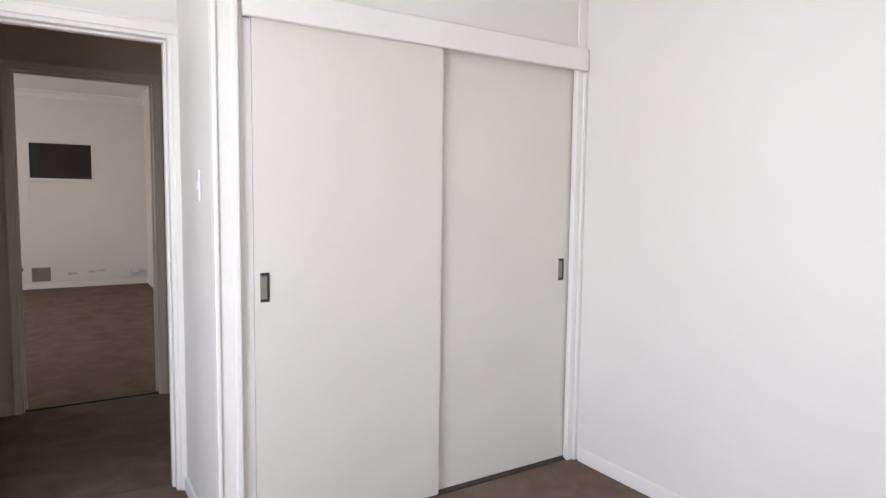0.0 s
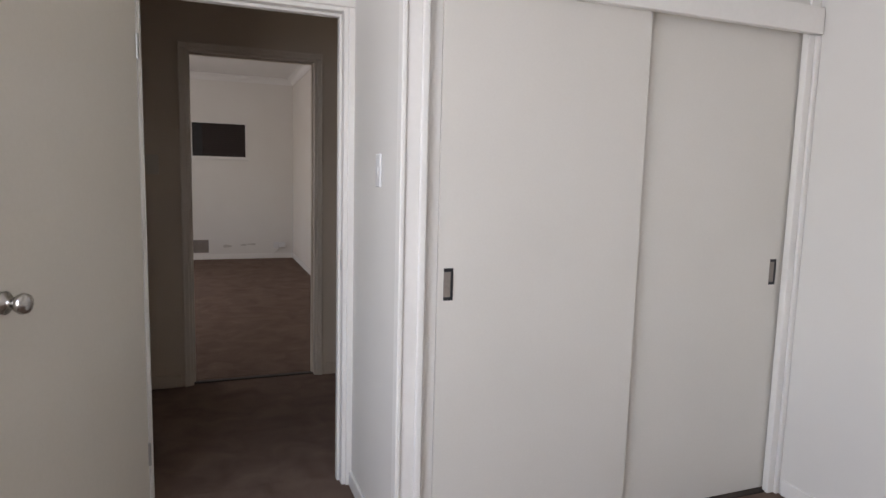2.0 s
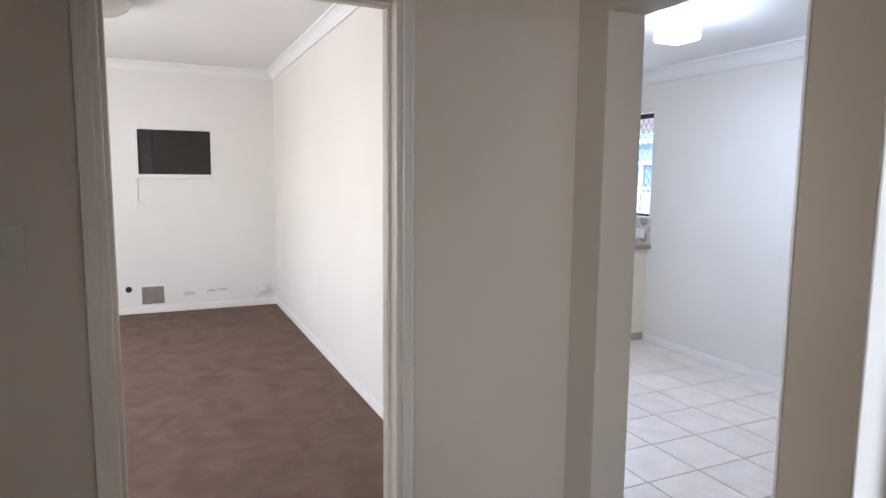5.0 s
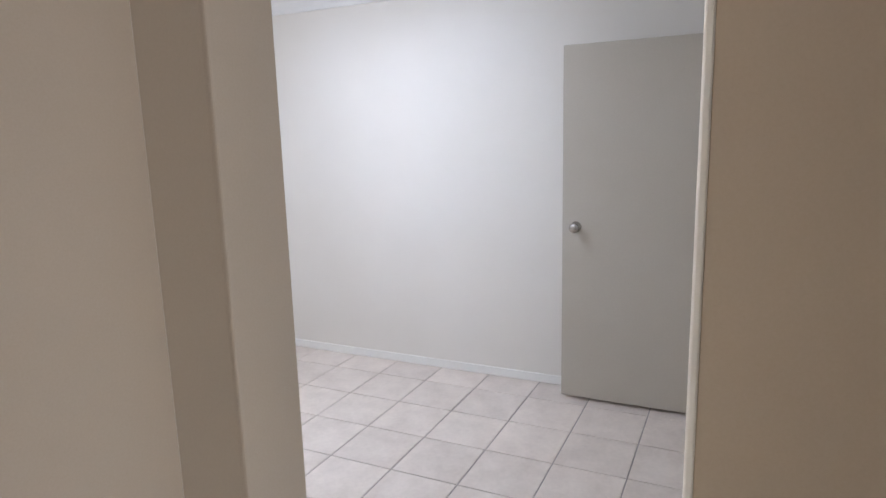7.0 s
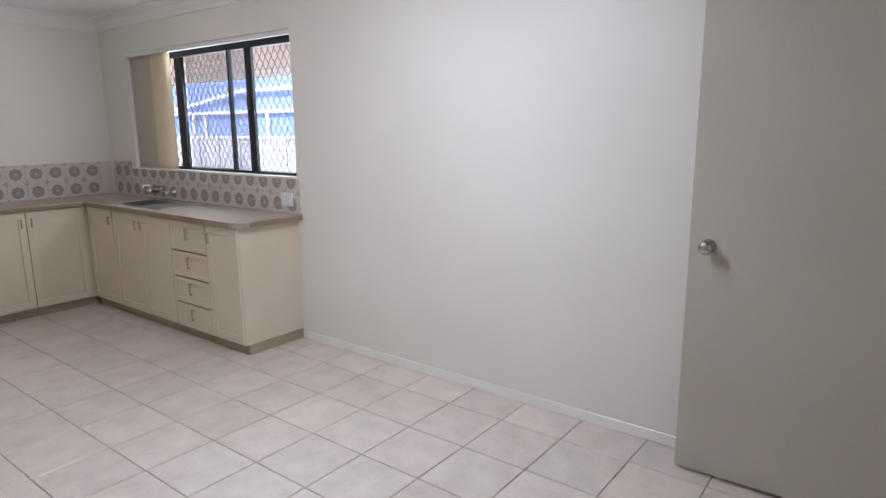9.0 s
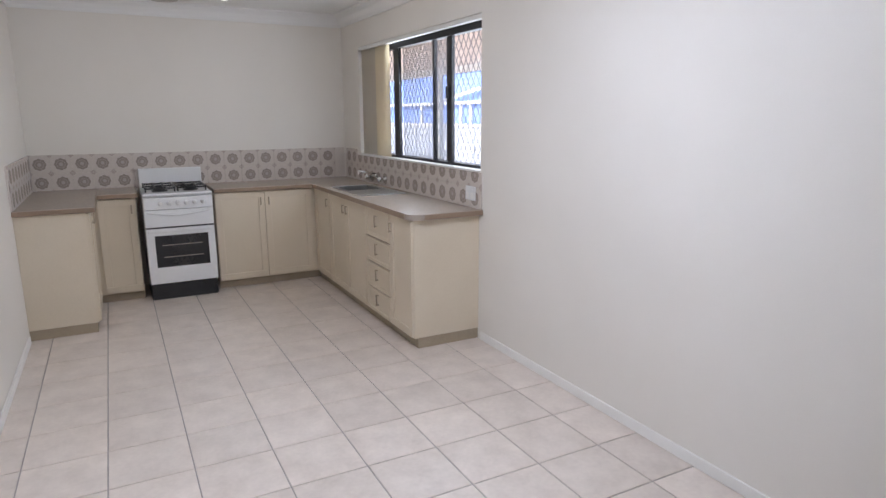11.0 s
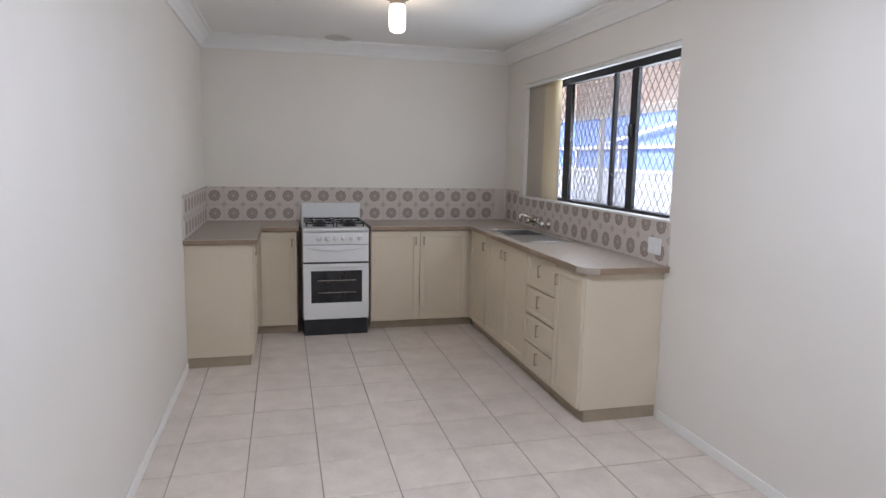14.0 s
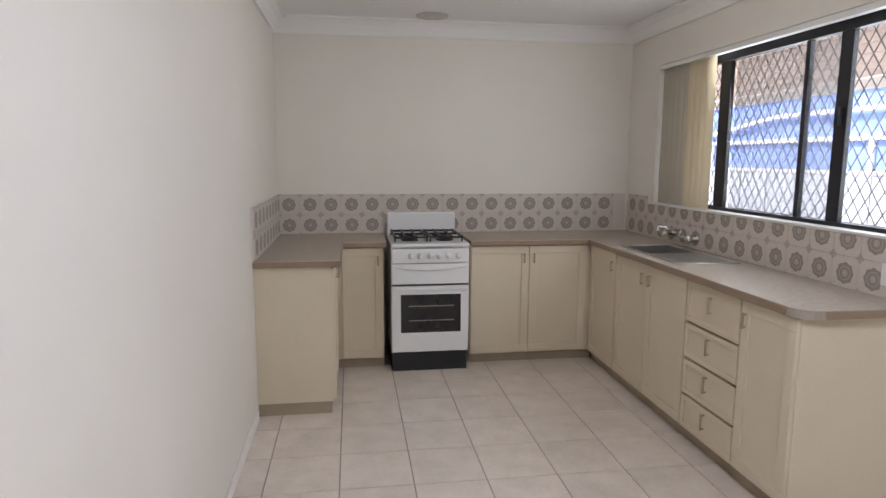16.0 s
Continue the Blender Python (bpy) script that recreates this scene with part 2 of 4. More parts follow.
def join(bm, one):
    if bm is None:
        return one
    tmp = bpy.data.meshes.new("tmp")
    one.to_mesh(tmp)
    one.free()
    bm.from_mesh(tmp)
    bpy.data.meshes.remove(tmp)
    return bm


def tube(p, q, r0, r1=None, seg=20, bm=None, bevel=0.0):
    """A round bar from p to q, tapering from r0 to r1."""
    p, q = Vector(p), Vector(q)
    r1 = r0 if r1 is None else r1
    one = bmesh.new()
    turn = (q - p).to_track_quat("Z", "Y").to_matrix().to_4x4()
    bmesh.ops.create_cone(one, cap_ends=True, segments=seg, radius1=r0, radius2=r1, depth=(q - p).length, matrix=Matrix.Translation((p + q) / 2) @ turn)
    if bevel:
        rim = [e for e in one.edges if any(len(f.verts) > 4 for f in e.link_faces)]
        bmesh.ops.bevel(one, geom=rim, offset=bevel, segments=2, affect="EDGES", profile=0.5)
    return join(bm, one)


def lathe(profile, centre, axis="Z", seg=32, bm=None):
    """A turned shape: profile holds (radius, height) steps."""
    one = bmesh.new()
    rings = []
    for r, h in profile:
        rings.append([one.verts.new((r * math.cos(2 * math.pi * k / seg), r * math.sin(2 * math.pi * k / seg), h)) for k in range(seg)])
    for a, b in zip(rings, rings[1:]):
        for k in range(seg):
            one.faces.new((a[k], a[(k + 1) % seg], b[(k + 1) % seg], b[k]))
    one.faces.new(list(reversed(rings[0])))
    one.faces.new(rings[-1])
    turn = {"Z": Matrix.Identity(4), "X": pose(0, 0, 0, 0, 90, 0), "-X": pose(0, 0, 0, 0, -90, 0), "Y": pose(0, 0, 0, -90, 0, 0), "-Y": pose(0, 0, 0, 90, 0, 0), "-Z": pose(0, 0, 0, 180, 0, 0)}[axis]
    bmesh.ops.recalc_face_normals(one, faces=one.faces[:])
    one.transform(Matrix.Translation(centre) @ turn)
    return join(bm, one)


def rest(ob):
    return (rest(ob.parent) if ob.parent else Matrix.Identity(4)) @ ob.matrix_basis


def part(name, bm, material, parent=None, label="", smooth=False):
    """Links a bmesh as one mesh object, under a thing or a part where one is given."""
    me = bpy.data.meshes.new(name)
    bm.to_mesh(me)
    bm.free()
    me.materials.append(material)
    if smooth:
        for f in me.polygons:
            f.use_smooth = True
    ob = new(name, me)
    if parent is not None:
        ob.parent = parent
        ob.matrix_basis = rest(parent).inverted()
    if label:
        ob["label"] = label
    return ob


def thing(name, where, label, category, group=""):
    ob = new(name)
    ob.matrix_basis = Matrix.Translation(where)
    return tagged(ob, label, category, group)


def cell_wall(axis, p0, p1, us, zs, holes, bm=None):
    """A wall with thickness p0..p1 across axis, cut along us and zs; holes are (u0, u1, z0, z1). Only outer faces are made."""
    us, zs = sorted(set(us) | {v for h in holes for v in h[:2]}), sorted(set(zs) | {v for h in holes for v in h[2:]})
    one = bmesh.new()

    def solid(i, k):
        if not (0 <= i < len(us) - 1 and 0 <= k < len(zs) - 1):
            return False
        u, z = (us[i] + us[i + 1]) / 2, (zs[k] + zs[k + 1]) / 2
        return not any(h[0] < u < h[1] and h[2] < z < h[3] for h in holes)

    def v(p, u, z):
        return one.verts.new((p, u, z) if axis == "x" else (u, p, z))

    for i in range(len(us) - 1):
        for k in range(len(zs) - 1):
            if not solid(i, k):
                continue
            a, b, c, d = us[i], us[i + 1], zs[k], zs[k + 1]
            for p in (p0, p1):
                one.faces.new((v(p, a, c), v(p, b, c), v(p, b, d), v(p, a, d)))
            if not solid(i - 1, k):
                one.faces.new((v(p0, a, c), v(p1, a, c), v(p1, a, d), v(p0, a, d)))
            if not solid(i + 1, k):
                one.faces.new((v(p0, b, c), v(p1, b, c), v(p1, b, d), v(p0, b, d)))
            if not solid(i, k - 1):
                one.faces.new((v(p0, a, c), v(p1, a, c), v(p1, b, c), v(p0, b, c)))
            if not solid(i, k + 1):
                one.faces.new((v(p0, a, d), v(p1, a, d), v(p1, b, d), v(p0, b, d)))
    bmesh.ops.remove_doubles(one, verts=one.verts[:], dist=1e-5)
    bmesh.ops.recalc_face_normals(one, faces=one.faces[:])
    return join(bm, one)


def structure(name, bm, material, label="", category=""):
    return tagged(part(name, bm, material), label, category, "", "structure")


# ---- the rooms ----
TOP = 3.0
KW, KE, KN = -2.85, 0.0, 0.0        # kitchen: west, east and north wall faces
HW = -2.99                            # west face of the wall between kitchen and living room / hall
HN, HS = -5.63, -7.06                 # hall: north and south wall faces
BN = -7.17                            # bedroom side of the hall's south wall
LS, LN, LW = -5.51, 0.30, -7.0        # living room: south, north and west wall faces
BE, BW, BS = -1.935, -5.5, -11.4      # bedroom: east, west and south wall faces
CF = -7.83                            # wardrobe front
CW = -3.715                           # west face of the wardrobe's side wall
OP_S, OP_N = -6.44, -5.77             # opening from hall to kitchen
WIN = (-2.775, -0.47, 1.185, 2.215)     # kitchen window opening
BD = (-4.54, -3.735, -0.2, 2.03)      # bedroom doorway
LD = (-4.40, -3.602, -0.2, 2.085)        # living room doorway
KC, LC, HC = 2.56, 2.77, 2.56         # ceilings

structure("wall_kitchen_east", cell_wall("x", KE, 0.23, [HS - 0.11, KN + 0.2], [-0.1, TOP], [WIN]), kitchen_paint, "cream painted plaster kitchen wall with a window", "wall")
structure("wall_kitchen_north", box(HW + 0.001, KN, -0.1, KE - 0.001, 0.2, TOP), kitchen_paint, "cream painted plaster wall behind the cooker", "wall")
structure("wall_divide", cell_wall("x", HW, KW, [HS, HN, LN], [-0.1, TOP], [(OP_S, OP_N, -0.2, 2.08)]), kitchen_paint, "cream painted wall with an opening to the kitchen", "wall")
structure("wall_hall_south", cell_wall("y", BN, HS, [BW - 0.2, HW, KE - 0.001], [-0.1, TOP], [BD]), wall_paint, "painted wall between hall and bedroom with a doorway", "wall")
structure("wall_hall_north", cell_wall("y", HN, LS, [LW, HW - 0.001], [-0.1, TOP], [LD]), wall_paint, "painted wall between hall and living room with a doorway", "wall")
structure("wall_hall_west", box(BW - 0.2, HS + 0.001, -0.1, BW - 0.09, HN - 0.001, TOP), wall_paint, "plain painted wall closing the hall", "wall")
structure("wall_living_north", cell_wall("y", LN, LN + 0.2, [LW - 0.2, HW + 0.2], [-0.1, TOP], [(-4.46, -3.69, 1.555, 2.06)]), wall_paint, "cream painted wall with an air conditioner recess", "wall")
structure("wall_living_west", cell_wall("x", LW - 0.2, LW - 0.001, [HN - 0.2, LN - 0.001], [-0.1, TOP], [(-3.7, -1.5, 0.85, 2.15)]), wall_paint, "painted wall with a window", "wall")
structure("wall_bedroom_west", cell_wall("x", BW - 0.2, BW, [BS, BN - 0.001], [-0.1, TOP], [(-10.6, -8.6, 0.85, 2.05)]), wall_paint, "painted bedroom wall with a window", "wall")
structure("wall_bedroom_south", box(BW - 0.2, BS - 0.15, -0.1, BE + 0.15, BS - 0.001, TOP), wall_paint, "plain painted bedroom wall", "wall")
structure("wall_bedroom_east", box(BE, BS, -0.1, BE + 0.15, BN - 0.001, TOP), wall_paint, "smooth white painted bedroom wall", "wall")
structure("wall_wardrobe_side", box(CW, CF + 0.03, -0.05, CW + 0.09, BN - 0.001, KC), wall_paint, "white painted side wall of the built-in wardrobe", "wall")

structure("ceiling_kitchen", box(KW - 0.02, HS - 0.02, KC, KE + 0.02, KN + 0.02, KC + 0.1), ceiling_paint, "flat white plaster kitchen ceiling", "ceiling")
structure("ceiling_living", box(LW - 0.02, LS - 0.02, LC, HW + 0.02, LN + 0.02, LC + 0.1), ceiling_paint, "flat white plaster living room ceiling", "ceiling")
structure("ceiling_hall", box(BW - 0.1, HS - 0.02, HC, HW + 0.02, HN + 0.02, HC + 0.1), ceiling_paint, "flat white plaster hall ceiling", "ceiling")
structure("ceiling_bedroom", box(BW - 0.02, BS - 0.02, KC, BE + 0.02, BN + 0.02, KC + 0.1), ceiling_paint, "flat white plaster bedroom ceiling", "ceiling")

structure("floor_living", box(LW, LS, -0.1, HW, LN, 0.0), carpet, "mid-brown cut pile carpet with worn patches", "carpet")
structure("floor_hall", box(BW - 0.09, HS, -0.1, HW, HN, 0.0), carpet, "mid-brown cut pile carpet", "carpet")
structure("floor_bedroom", box(BW, BS, -0.1, BE, BN, 0.0), carpet, "mid-brown cut pile carpet", "carpet")
structure("threshold_living", box(LD[0], HN, -0.1, LD[1], LS, -0.002), carpet, "carpet in the doorway", "carpet")
structure("threshold_bedroom", box(BD[0], BN, -0.1, BD[1], HS, -0.002), carpet, "carpet in the doorway", "carpet")
structure("threshold_kitchen", box(HW, OP_S, -0.1, KW, OP_N, -0.002), dark_trim, "dark strip between carpet and tiles", "threshold")
structure("carpet_bar", box(LD[0], HN + 0.035, -0.002, LD[1], HN + 0.075, 0.007, 0.003), dark_trim, "dark metal carpet joining bar", "threshold")
floor_kitchen = structure("floor_kitchen", box(KW, HS, -0.12, KE, KN, -0.0045), grout, "pale beige ceramic floor tiles with grey joints", "tile floor")



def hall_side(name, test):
    """Gives the faces of a wall that look into the hall a darker beige."""
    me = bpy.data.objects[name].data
    me.materials.append(hall_beige)
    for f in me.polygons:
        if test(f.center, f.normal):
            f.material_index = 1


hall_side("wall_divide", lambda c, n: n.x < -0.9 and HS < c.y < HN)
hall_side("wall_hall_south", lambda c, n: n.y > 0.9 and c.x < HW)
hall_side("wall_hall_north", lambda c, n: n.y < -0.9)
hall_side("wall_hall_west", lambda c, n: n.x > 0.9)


def cove(name, x0, y0, x1, y1, z, size, parent_label):
    """Coved cornice round a room: a quarter curve swept along the four walls."""
    prof = [(0.0, 0.0), (0.0, -size), (size * 0.16, -size), (size * 0.22, -size * 0.78), (size * 0.48, -size * 0.42), (size * 0.80, -size * 0.18), (size, -size * 0.14), (size, 0.0)]
    bm = bmesh.new()
    corners = [(x0, y0, 1, 1), (x1, y0, -1, 1), (x1, y1, -1, -1), (x0, y1, 1, -1)]
    rings = [[bm.verts.new((cx + sx * o, cy + sy * o, z + h)) for o, h in prof] for cx, cy, sx, sy in corners]
    for a in range(4):
        b = (a + 1) % 4
        for k in range(len(prof)):
            j = (k + 1) % len(prof)
            bm.faces.new((rings[a][k], rings[b][k], rings[b][j], rings[a][j]))
    bmesh.ops.recalc_face_normals(bm, faces=bm.faces[:])
    return structure(name, bm, ceiling_paint, parent_label, "cornice")


cove("cornice_kitchen", KW, HS, KE, KN, KC, 0.115, "white coved plaster cornice")
cove("cornice_living", LW, LS, HW, LN, LC, 0.09, "white coved plaster cornice")


def skirting(name, pieces, h=0.045, paint=None):
    bm = None
    for x0, y0, x1, y1 in pieces:
        bm = box(x0, y0, 0.0, x1, y1, h, 0.003, 1, bm)
    return structure(name, bm, paint or trim_paint, "low painted timber skirting board", "skirting")


T = 0.012
skirting("baseboard_kitchen_east", [(-T, -6.42, -0.0005, -2.80)], 0.058)
skirting("baseboard_kitchen_west", [(KW + 0.0005, OP_N + 0.03, KW + T, -1.38)], 0.058)
skirting("baseboard_living_north", [(LW, LN - T, HW - T, LN - 0.0005)], 0.08)
skirting("baseboard_living_east", [(HW - T, LS + 0.02, HW - 0.0005, LN)], 0.08)
skirting("baseboard_hall", [(LW + 1.6, HN - T, LD[0] - 0.05, HN - 0.0005), (LD[1] + 0.05, HN - T, HW - T, HN - 0.0005), (HW - T, OP_N + 0.03, HW - 0.0005, HN - T), (HW - T, HS + T, HW - 0.0005, OP_S - 0.03)], 0.08, hall_beige)
skirting("baseboard_bedroom", [(BE - T, BS, BE - 0.0005, CF - 0.03), (CW - T, CF + 0.06, CW - 0.0005, BN - 0.02)], 0.07)


def doorframe(name, axis, p0, p1, a, b, top, width, proud, jamb=0.022, sides=(True, True), paint=None, paint_a=None):
    """Lining of a doorway with architraves on both faces of its wall (p0 < p1); a and b are the opening's edges."""
    frame_thing = thing(name, (0, 0, 0), "white painted timber door frame", "door frame")
    frame_thing["kind"] = "structure"

    def put(n, u0, u1, q0, q1, z0, z1, bev=0.003, m=None):
        bm = box(u0, q0, z0, u1, q1, z1, bev) if axis == "y" else box(q0, u0, z0, q1, u1, z1, bev)
        part(n, bm, m or paint or trim_paint, frame_thing)

    put("jamb", a - 0.001, a + jamb, p0 - 0.002, p1 + 0.002, 0, top, m=paint_a)
    put("jamb", b - jamb, b + 0.001, p0 - 0.002, p1 + 0.002, 0, top)
    put("head", a + jamb, b - jamb, p0 - 0.002, p1 + 0.002, top - jamb, top + 0.001)
    if width > 0:
        m0, m1 = (p0 + p1) / 2 - 0.012, (p0 + p1) / 2 + 0.025
        put("stop", a + jamb - 0.0005, a + jamb + 0.011, m0, m1, 0, top - jamb - 0.0115, 0.002)
        put("stop", b - jamb - 0.011, b - jamb + 0.0005, m0, m1, 0, top - jamb - 0.0115, 0.002)
        put("stop", a + jamb, b - jamb, m0, m1, top - jamb - 0.011, top - jamb + 0.0005, 0.002)
    for on, q0, q1 in ((sides[0], p0 - proud, p0 - 0.0005), (sides[1], p1 + 0.0005, p1 + proud)):
        if on:
            put("architrave", a - width, a + 0.006, q0, q1, 0, top - 0.006, 0.005)
            put("architrave", b - 0.006, b + width, q0, q1, 0, top - 0.006, 0.005)
            put("architrave", a - width, b + width, q0, q1, top - 0.006, top + width, 0.005)
            lip = (q0 - 0.005, q0 + 0.001) if q0 < p0 else (q1 - 0.001, q1 + 0.005)
            put("bead", a - width, a - width + 0.011, *lip, 0, top + width - 0.012, 0.002)
            put("bead", b + width - 0.011, b + width, *lip, 0, top + width - 0.012, 0.002)
            put("bead", a - width, b + width, *lip, top + width - 0.011, top + width, 0.002)
    return frame_thing


doorframe("door_frame_bedroom", "y", BN, HS, BD[0], BD[1], BD[3], 0.045, 0.014)
doorframe("door_frame_living", "y", HN, LS, LD[0], LD[1], LD[3], 0.03, 0.014, paint=frame_beige)
# south jamb in the pale trim colour, the rest in the darker beige
doorframe("door_frame_kitchen", "x", HW, KW, OP_S, OP_N, 2.08, 0.0, 0.0, 0.010, (False, False), hall_beige, trim_paint)
strike = tagged(part("strike_plate", box(LD[1] - 0.024, LS - 0.04, 0.99, LD[1] - 0.0225, LS - 0.012, 1.11, 0.0005), steel, bpy.data.objects["door_frame_living"]), "worn steel latch plate")
part("strike_plate", box(BD[1] - 0.024, BN + 0.02, 0.95, BD[1] - 0.0225, BN + 0.045, 1.04, 0.0005), steel, bpy.data.objects["door_frame_bedroom"])


def knob_set(parent, where, axis):
    knob = part("door_knob", lathe([(0.031, 0.0), (0.031, 0.006), (0.013, 0.012), (0.012, 0.030), (0.024, 0.040), (0.029, 0.052), (0.026, 0.064), (0.012, 0.070)], where, axis, 28), satin_metal, parent, "round satin chrome door knob", smooth=True)
    return knob


# bedroom door, standing open into the room past square
door_1 = thing("door_1", (BD[0] + 0.024, BN - 0.004, 0.0), "flush cream painted door standing open, on carpet", "door")
door_1["kind"] = "structure"
leaf = part("door_leaf", box(BD[0] + 0.026, BN - 0.04, 0.012, BD[0] + 0.806, BN - 0.004, 2.02, 0.0025), door_cream, door_1)
knob_set(door_1, (BD[0] + 0.738, BN - 0.004, 1.0), "Y")
knob_set(door_1, (BD[0] + 0.738, BN - 0.04, 1.0), "-Y")
part("latch_plate", box(BD[0] + 0.8055, BN - 0.033, 0.945, BD[0] + 0.8075, BN - 0.011, 1.055), steel, door_1)
for hz in (0.25, 1.8):
    part("hinge", tube((BD[0] + 0.024, BN - 0.002, hz - 0.045), (BD[0] + 0.024, BN - 0.002, hz + 0.045), 0.006, seg=12), steel, door_1)
door_1.matrix_basis = pose(BD[0] + 0.024, BN - 0.004, 0.0, 0, 0, -113)

# kitchen's outer door, standing open along the east wall
door_2 = thing("door_2", (-0.17, -6.4, 0.0), "flush cream painted door standing open along the wall, above tiles", "door")
door_2["kind"] = "structure"
part("door_leaf", box(-0.19, -6.39, 0.02, -0.155, -5.56, 2.045, 0.0025), door_beige, door_2)
knob_set(door_2, (-0.19, -5.64, 1.045), "-X")
knob_set(door_2, (-0.155, -5.64, 1.045), "X")
for hz in (0.25, 1.8):
    part("hinge", tube((-0.172, -6.397, hz - 0.045), (-0.172, -6.397, hz + 0.045), 0.006, seg=12), steel, door_2)
structure("wall_door_pier", box(-0.215, HS, -0.05, -0.001, -6.405, KC), kitchen_paint, "plain painted pier on which the door hangs", "wall")


# ---- bedroom wardrobe ----
wardrobe = thing("wardrobe", (-2.8, CF, 0.0), "built-in wardrobe with two cream sliding doors", "wardrobe")
DT, DZ = 0.022, 1.97
left_stile = part("stile", box(CW - 0.002, CF - 0.014, 0.0, CW + 0.092, CF + 0.03, 2.46, 0.004), trim_paint, wardrobe)
part("bead", box(CW - 0.004, CF - 0.022, 0.0, CW + 0.014, CF - 0.0142, 2.46, 0.005, 3), trim_paint, left_stile)
part("bead", box(CW + 0.062, CF - 0.026, 0.0, CW + 0.088, CF - 0.0142, 2.46, 0.007, 3), trim_paint, left_stile)
part("return", box(CW + 0.0925, CF - 0.004, 0.0, CW + 0.104, CF + 0.03, 2.46, 0.003), trim_paint, left_stile)
right_stile = part("stile", box(BE - 0.055, CF - 0.001, 0.0, BE - 0.0005, CF + 0.03, 2.46, 0.004), trim_paint, wardrobe)
part("filler", box(CW + 0.1045, CF + 0.008, 0.0, -3.5762, CF + 0.03, DZ - 0.001, 0.001), trim_paint, left_stile)
part("bead", box(BE - 0.024, CF - 0.016, 0.0, BE - 0.0008, CF - 0.0012, DZ - 0.001, 0.005, 3), trim_paint, right_stile)
front = part("sliding_door", box(-3.575, CF + 0.004, 0.011, -2.765, CF + 0.004 + DT, DZ + 0.02, 0.002), robe_paint, wardrobe, "plain cream sliding door panel")
back = part("sliding_door", box(-2.81, CF + 0.04, 0.011, BE - 0.02, CF + 0.04 + DT, DZ + 0.02, 0.002), robe_paint, wardrobe, "plain cream sliding door panel")


def cup_pull(owner, x, y, z):
    pull = part("handle", box(x - 0.017, y - 0.0025, z - 0.055, x + 0.017, y + 0.002, z - 0.043, 0.001), black_metal, owner, "small dark recessed pull")
    box_top = box(x - 0.017, y - 0.0025, z + 0.043, x + 0.017, y + 0.002, z + 0.055, 0.001)
    part("cap", box_top, black_metal, pull)
    part("cup", box(x - 0.017, y - 0.0015, z - 0.043, x + 0.008, y + 0.002, z + 0.043, 0.0008), vent_metal, pull)
    part("rim", box(x + 0.008, y - 0.0035, z - 0.043, x + 0.017, y + 0.002, z + 0.043, 0.001), black_metal, pull)


cup_pull(front, -3.536, CF + 0.004, 1.0)
cup_pull(back, -2.031, CF + 0.04, 0.99)
part("pelmet", box(CW + 0.105, CF - 0.03, DZ, BE - 0.012, CF + 0.0, DZ + 0.105, 0.004), trim_paint, wardrobe)
part("pelmet_end", box(BE - 0.0115, CF - 0.022, DZ, BE - 0.001, CF + 0.0, DZ + 0.092, 0.004), trim_paint, wardrobe)
part("head_rail", box(CW + 0.105, CF + 0.001, DZ + 0.03, BE - 0.056, CF + 0.09, DZ + 0.1, 0.002), trim_paint, wardrobe)
part("bottom_track", box(CW + 0.105, CF + 0.012, 0.0, BE - 0.056, CF + 0.055, 0.008, 0.002), dark_trim, wardrobe)
part("overhead_panel", box(CW + 0.105, CF + 0.008, DZ + 0.106, BE - 0.056, CF + 0.03, 2.46, 0.002), wall_paint, wardrobe)
part("bulkhead", box(CW - 0.002, CF - 0.02, 2.461, BE - 0.001, CF + 0.03, KC - 0.001), wall_paint, wardrobe)

light_switch = thing("light_switch", (CW, -7.595, 1.375), "white plastic light switch on the wardrobe side wall", "light switch")
part("plate", box(CW - 0.009, -7.622, 1.317, CW - 0.0005, -7.567, 1.433, 0.003), white_enamel, light_switch)
part("rocker", box(CW - 0.0115, -7.602, 1.362, CW - 0.009, -7.588, 1.388, 0.001), white_enamel, light_switch)

hall_switch = thing("light_switch", (-4.583, HN, 1.385), "beige plastic light switch beside the living room doorway", "light switch")
part("plate", box(-4.618, HN - 0.009, 1.327, -4.548, HN - 0.0005, 1.443, 0.003), door_beige, hall_switch)
part("rocker", box(-4.593, HN - 0.013, 1.37, -4.573, HN - 0.0092, 1.40, 0.0015), door_beige, hall_switch)

# ---- living room ----
aircon = thing("air_conditioner", (-4.075, LN, 1.555), "dark brown box air conditioner set through the wall", "air conditioner")
part("case", box(-4.455, LN + 0.03, 1.56, -3.695, LN + 0.19, 2.055, 0.004), ac_brown, aircon)
part("frame", cell_wall("y", LN - 0.012, LN + 0.03, [-4.475, -3.675], [1.54, 2.075], [(-4.452, -3.698, 1.562, 2.052)]), off_white, aircon)
for k in range(14):
    z = 1.60 + k * 0.032
    part("louvre", box(-4.30, LN + 0.016, z, -3.70, LN + 0.031, z + 0.012, 0.002), ac_brown, aircon)
part("control_panel", box(-4.448, LN + 0.014, 1.57, -4.31, LN + 0.0295, 2.045, 0.003), black_metal, aircon)
part("ledge", box(-4.50, LN - 0.035, 1.512, -3.65, LN - 0.0005, 1.539, 0.004), off_white, aircon)
part("lead", tube((-4.475, LN - 0.008, 1.24), (-4.468, LN - 0.008, 1.511), 0.006, seg=10), off_white, aircon, "white power lead")
part("plug", box(-4.50, LN - 0.03, 1.19, -4.42, LN - 0.0005, 1.245, 0.005), off_white, aircon, "white wall plug")
wall_vent = thing("wall_vent", (-4.363, LN, 0.2), "grey-brown square metal wall vent above the skirting", "vent")
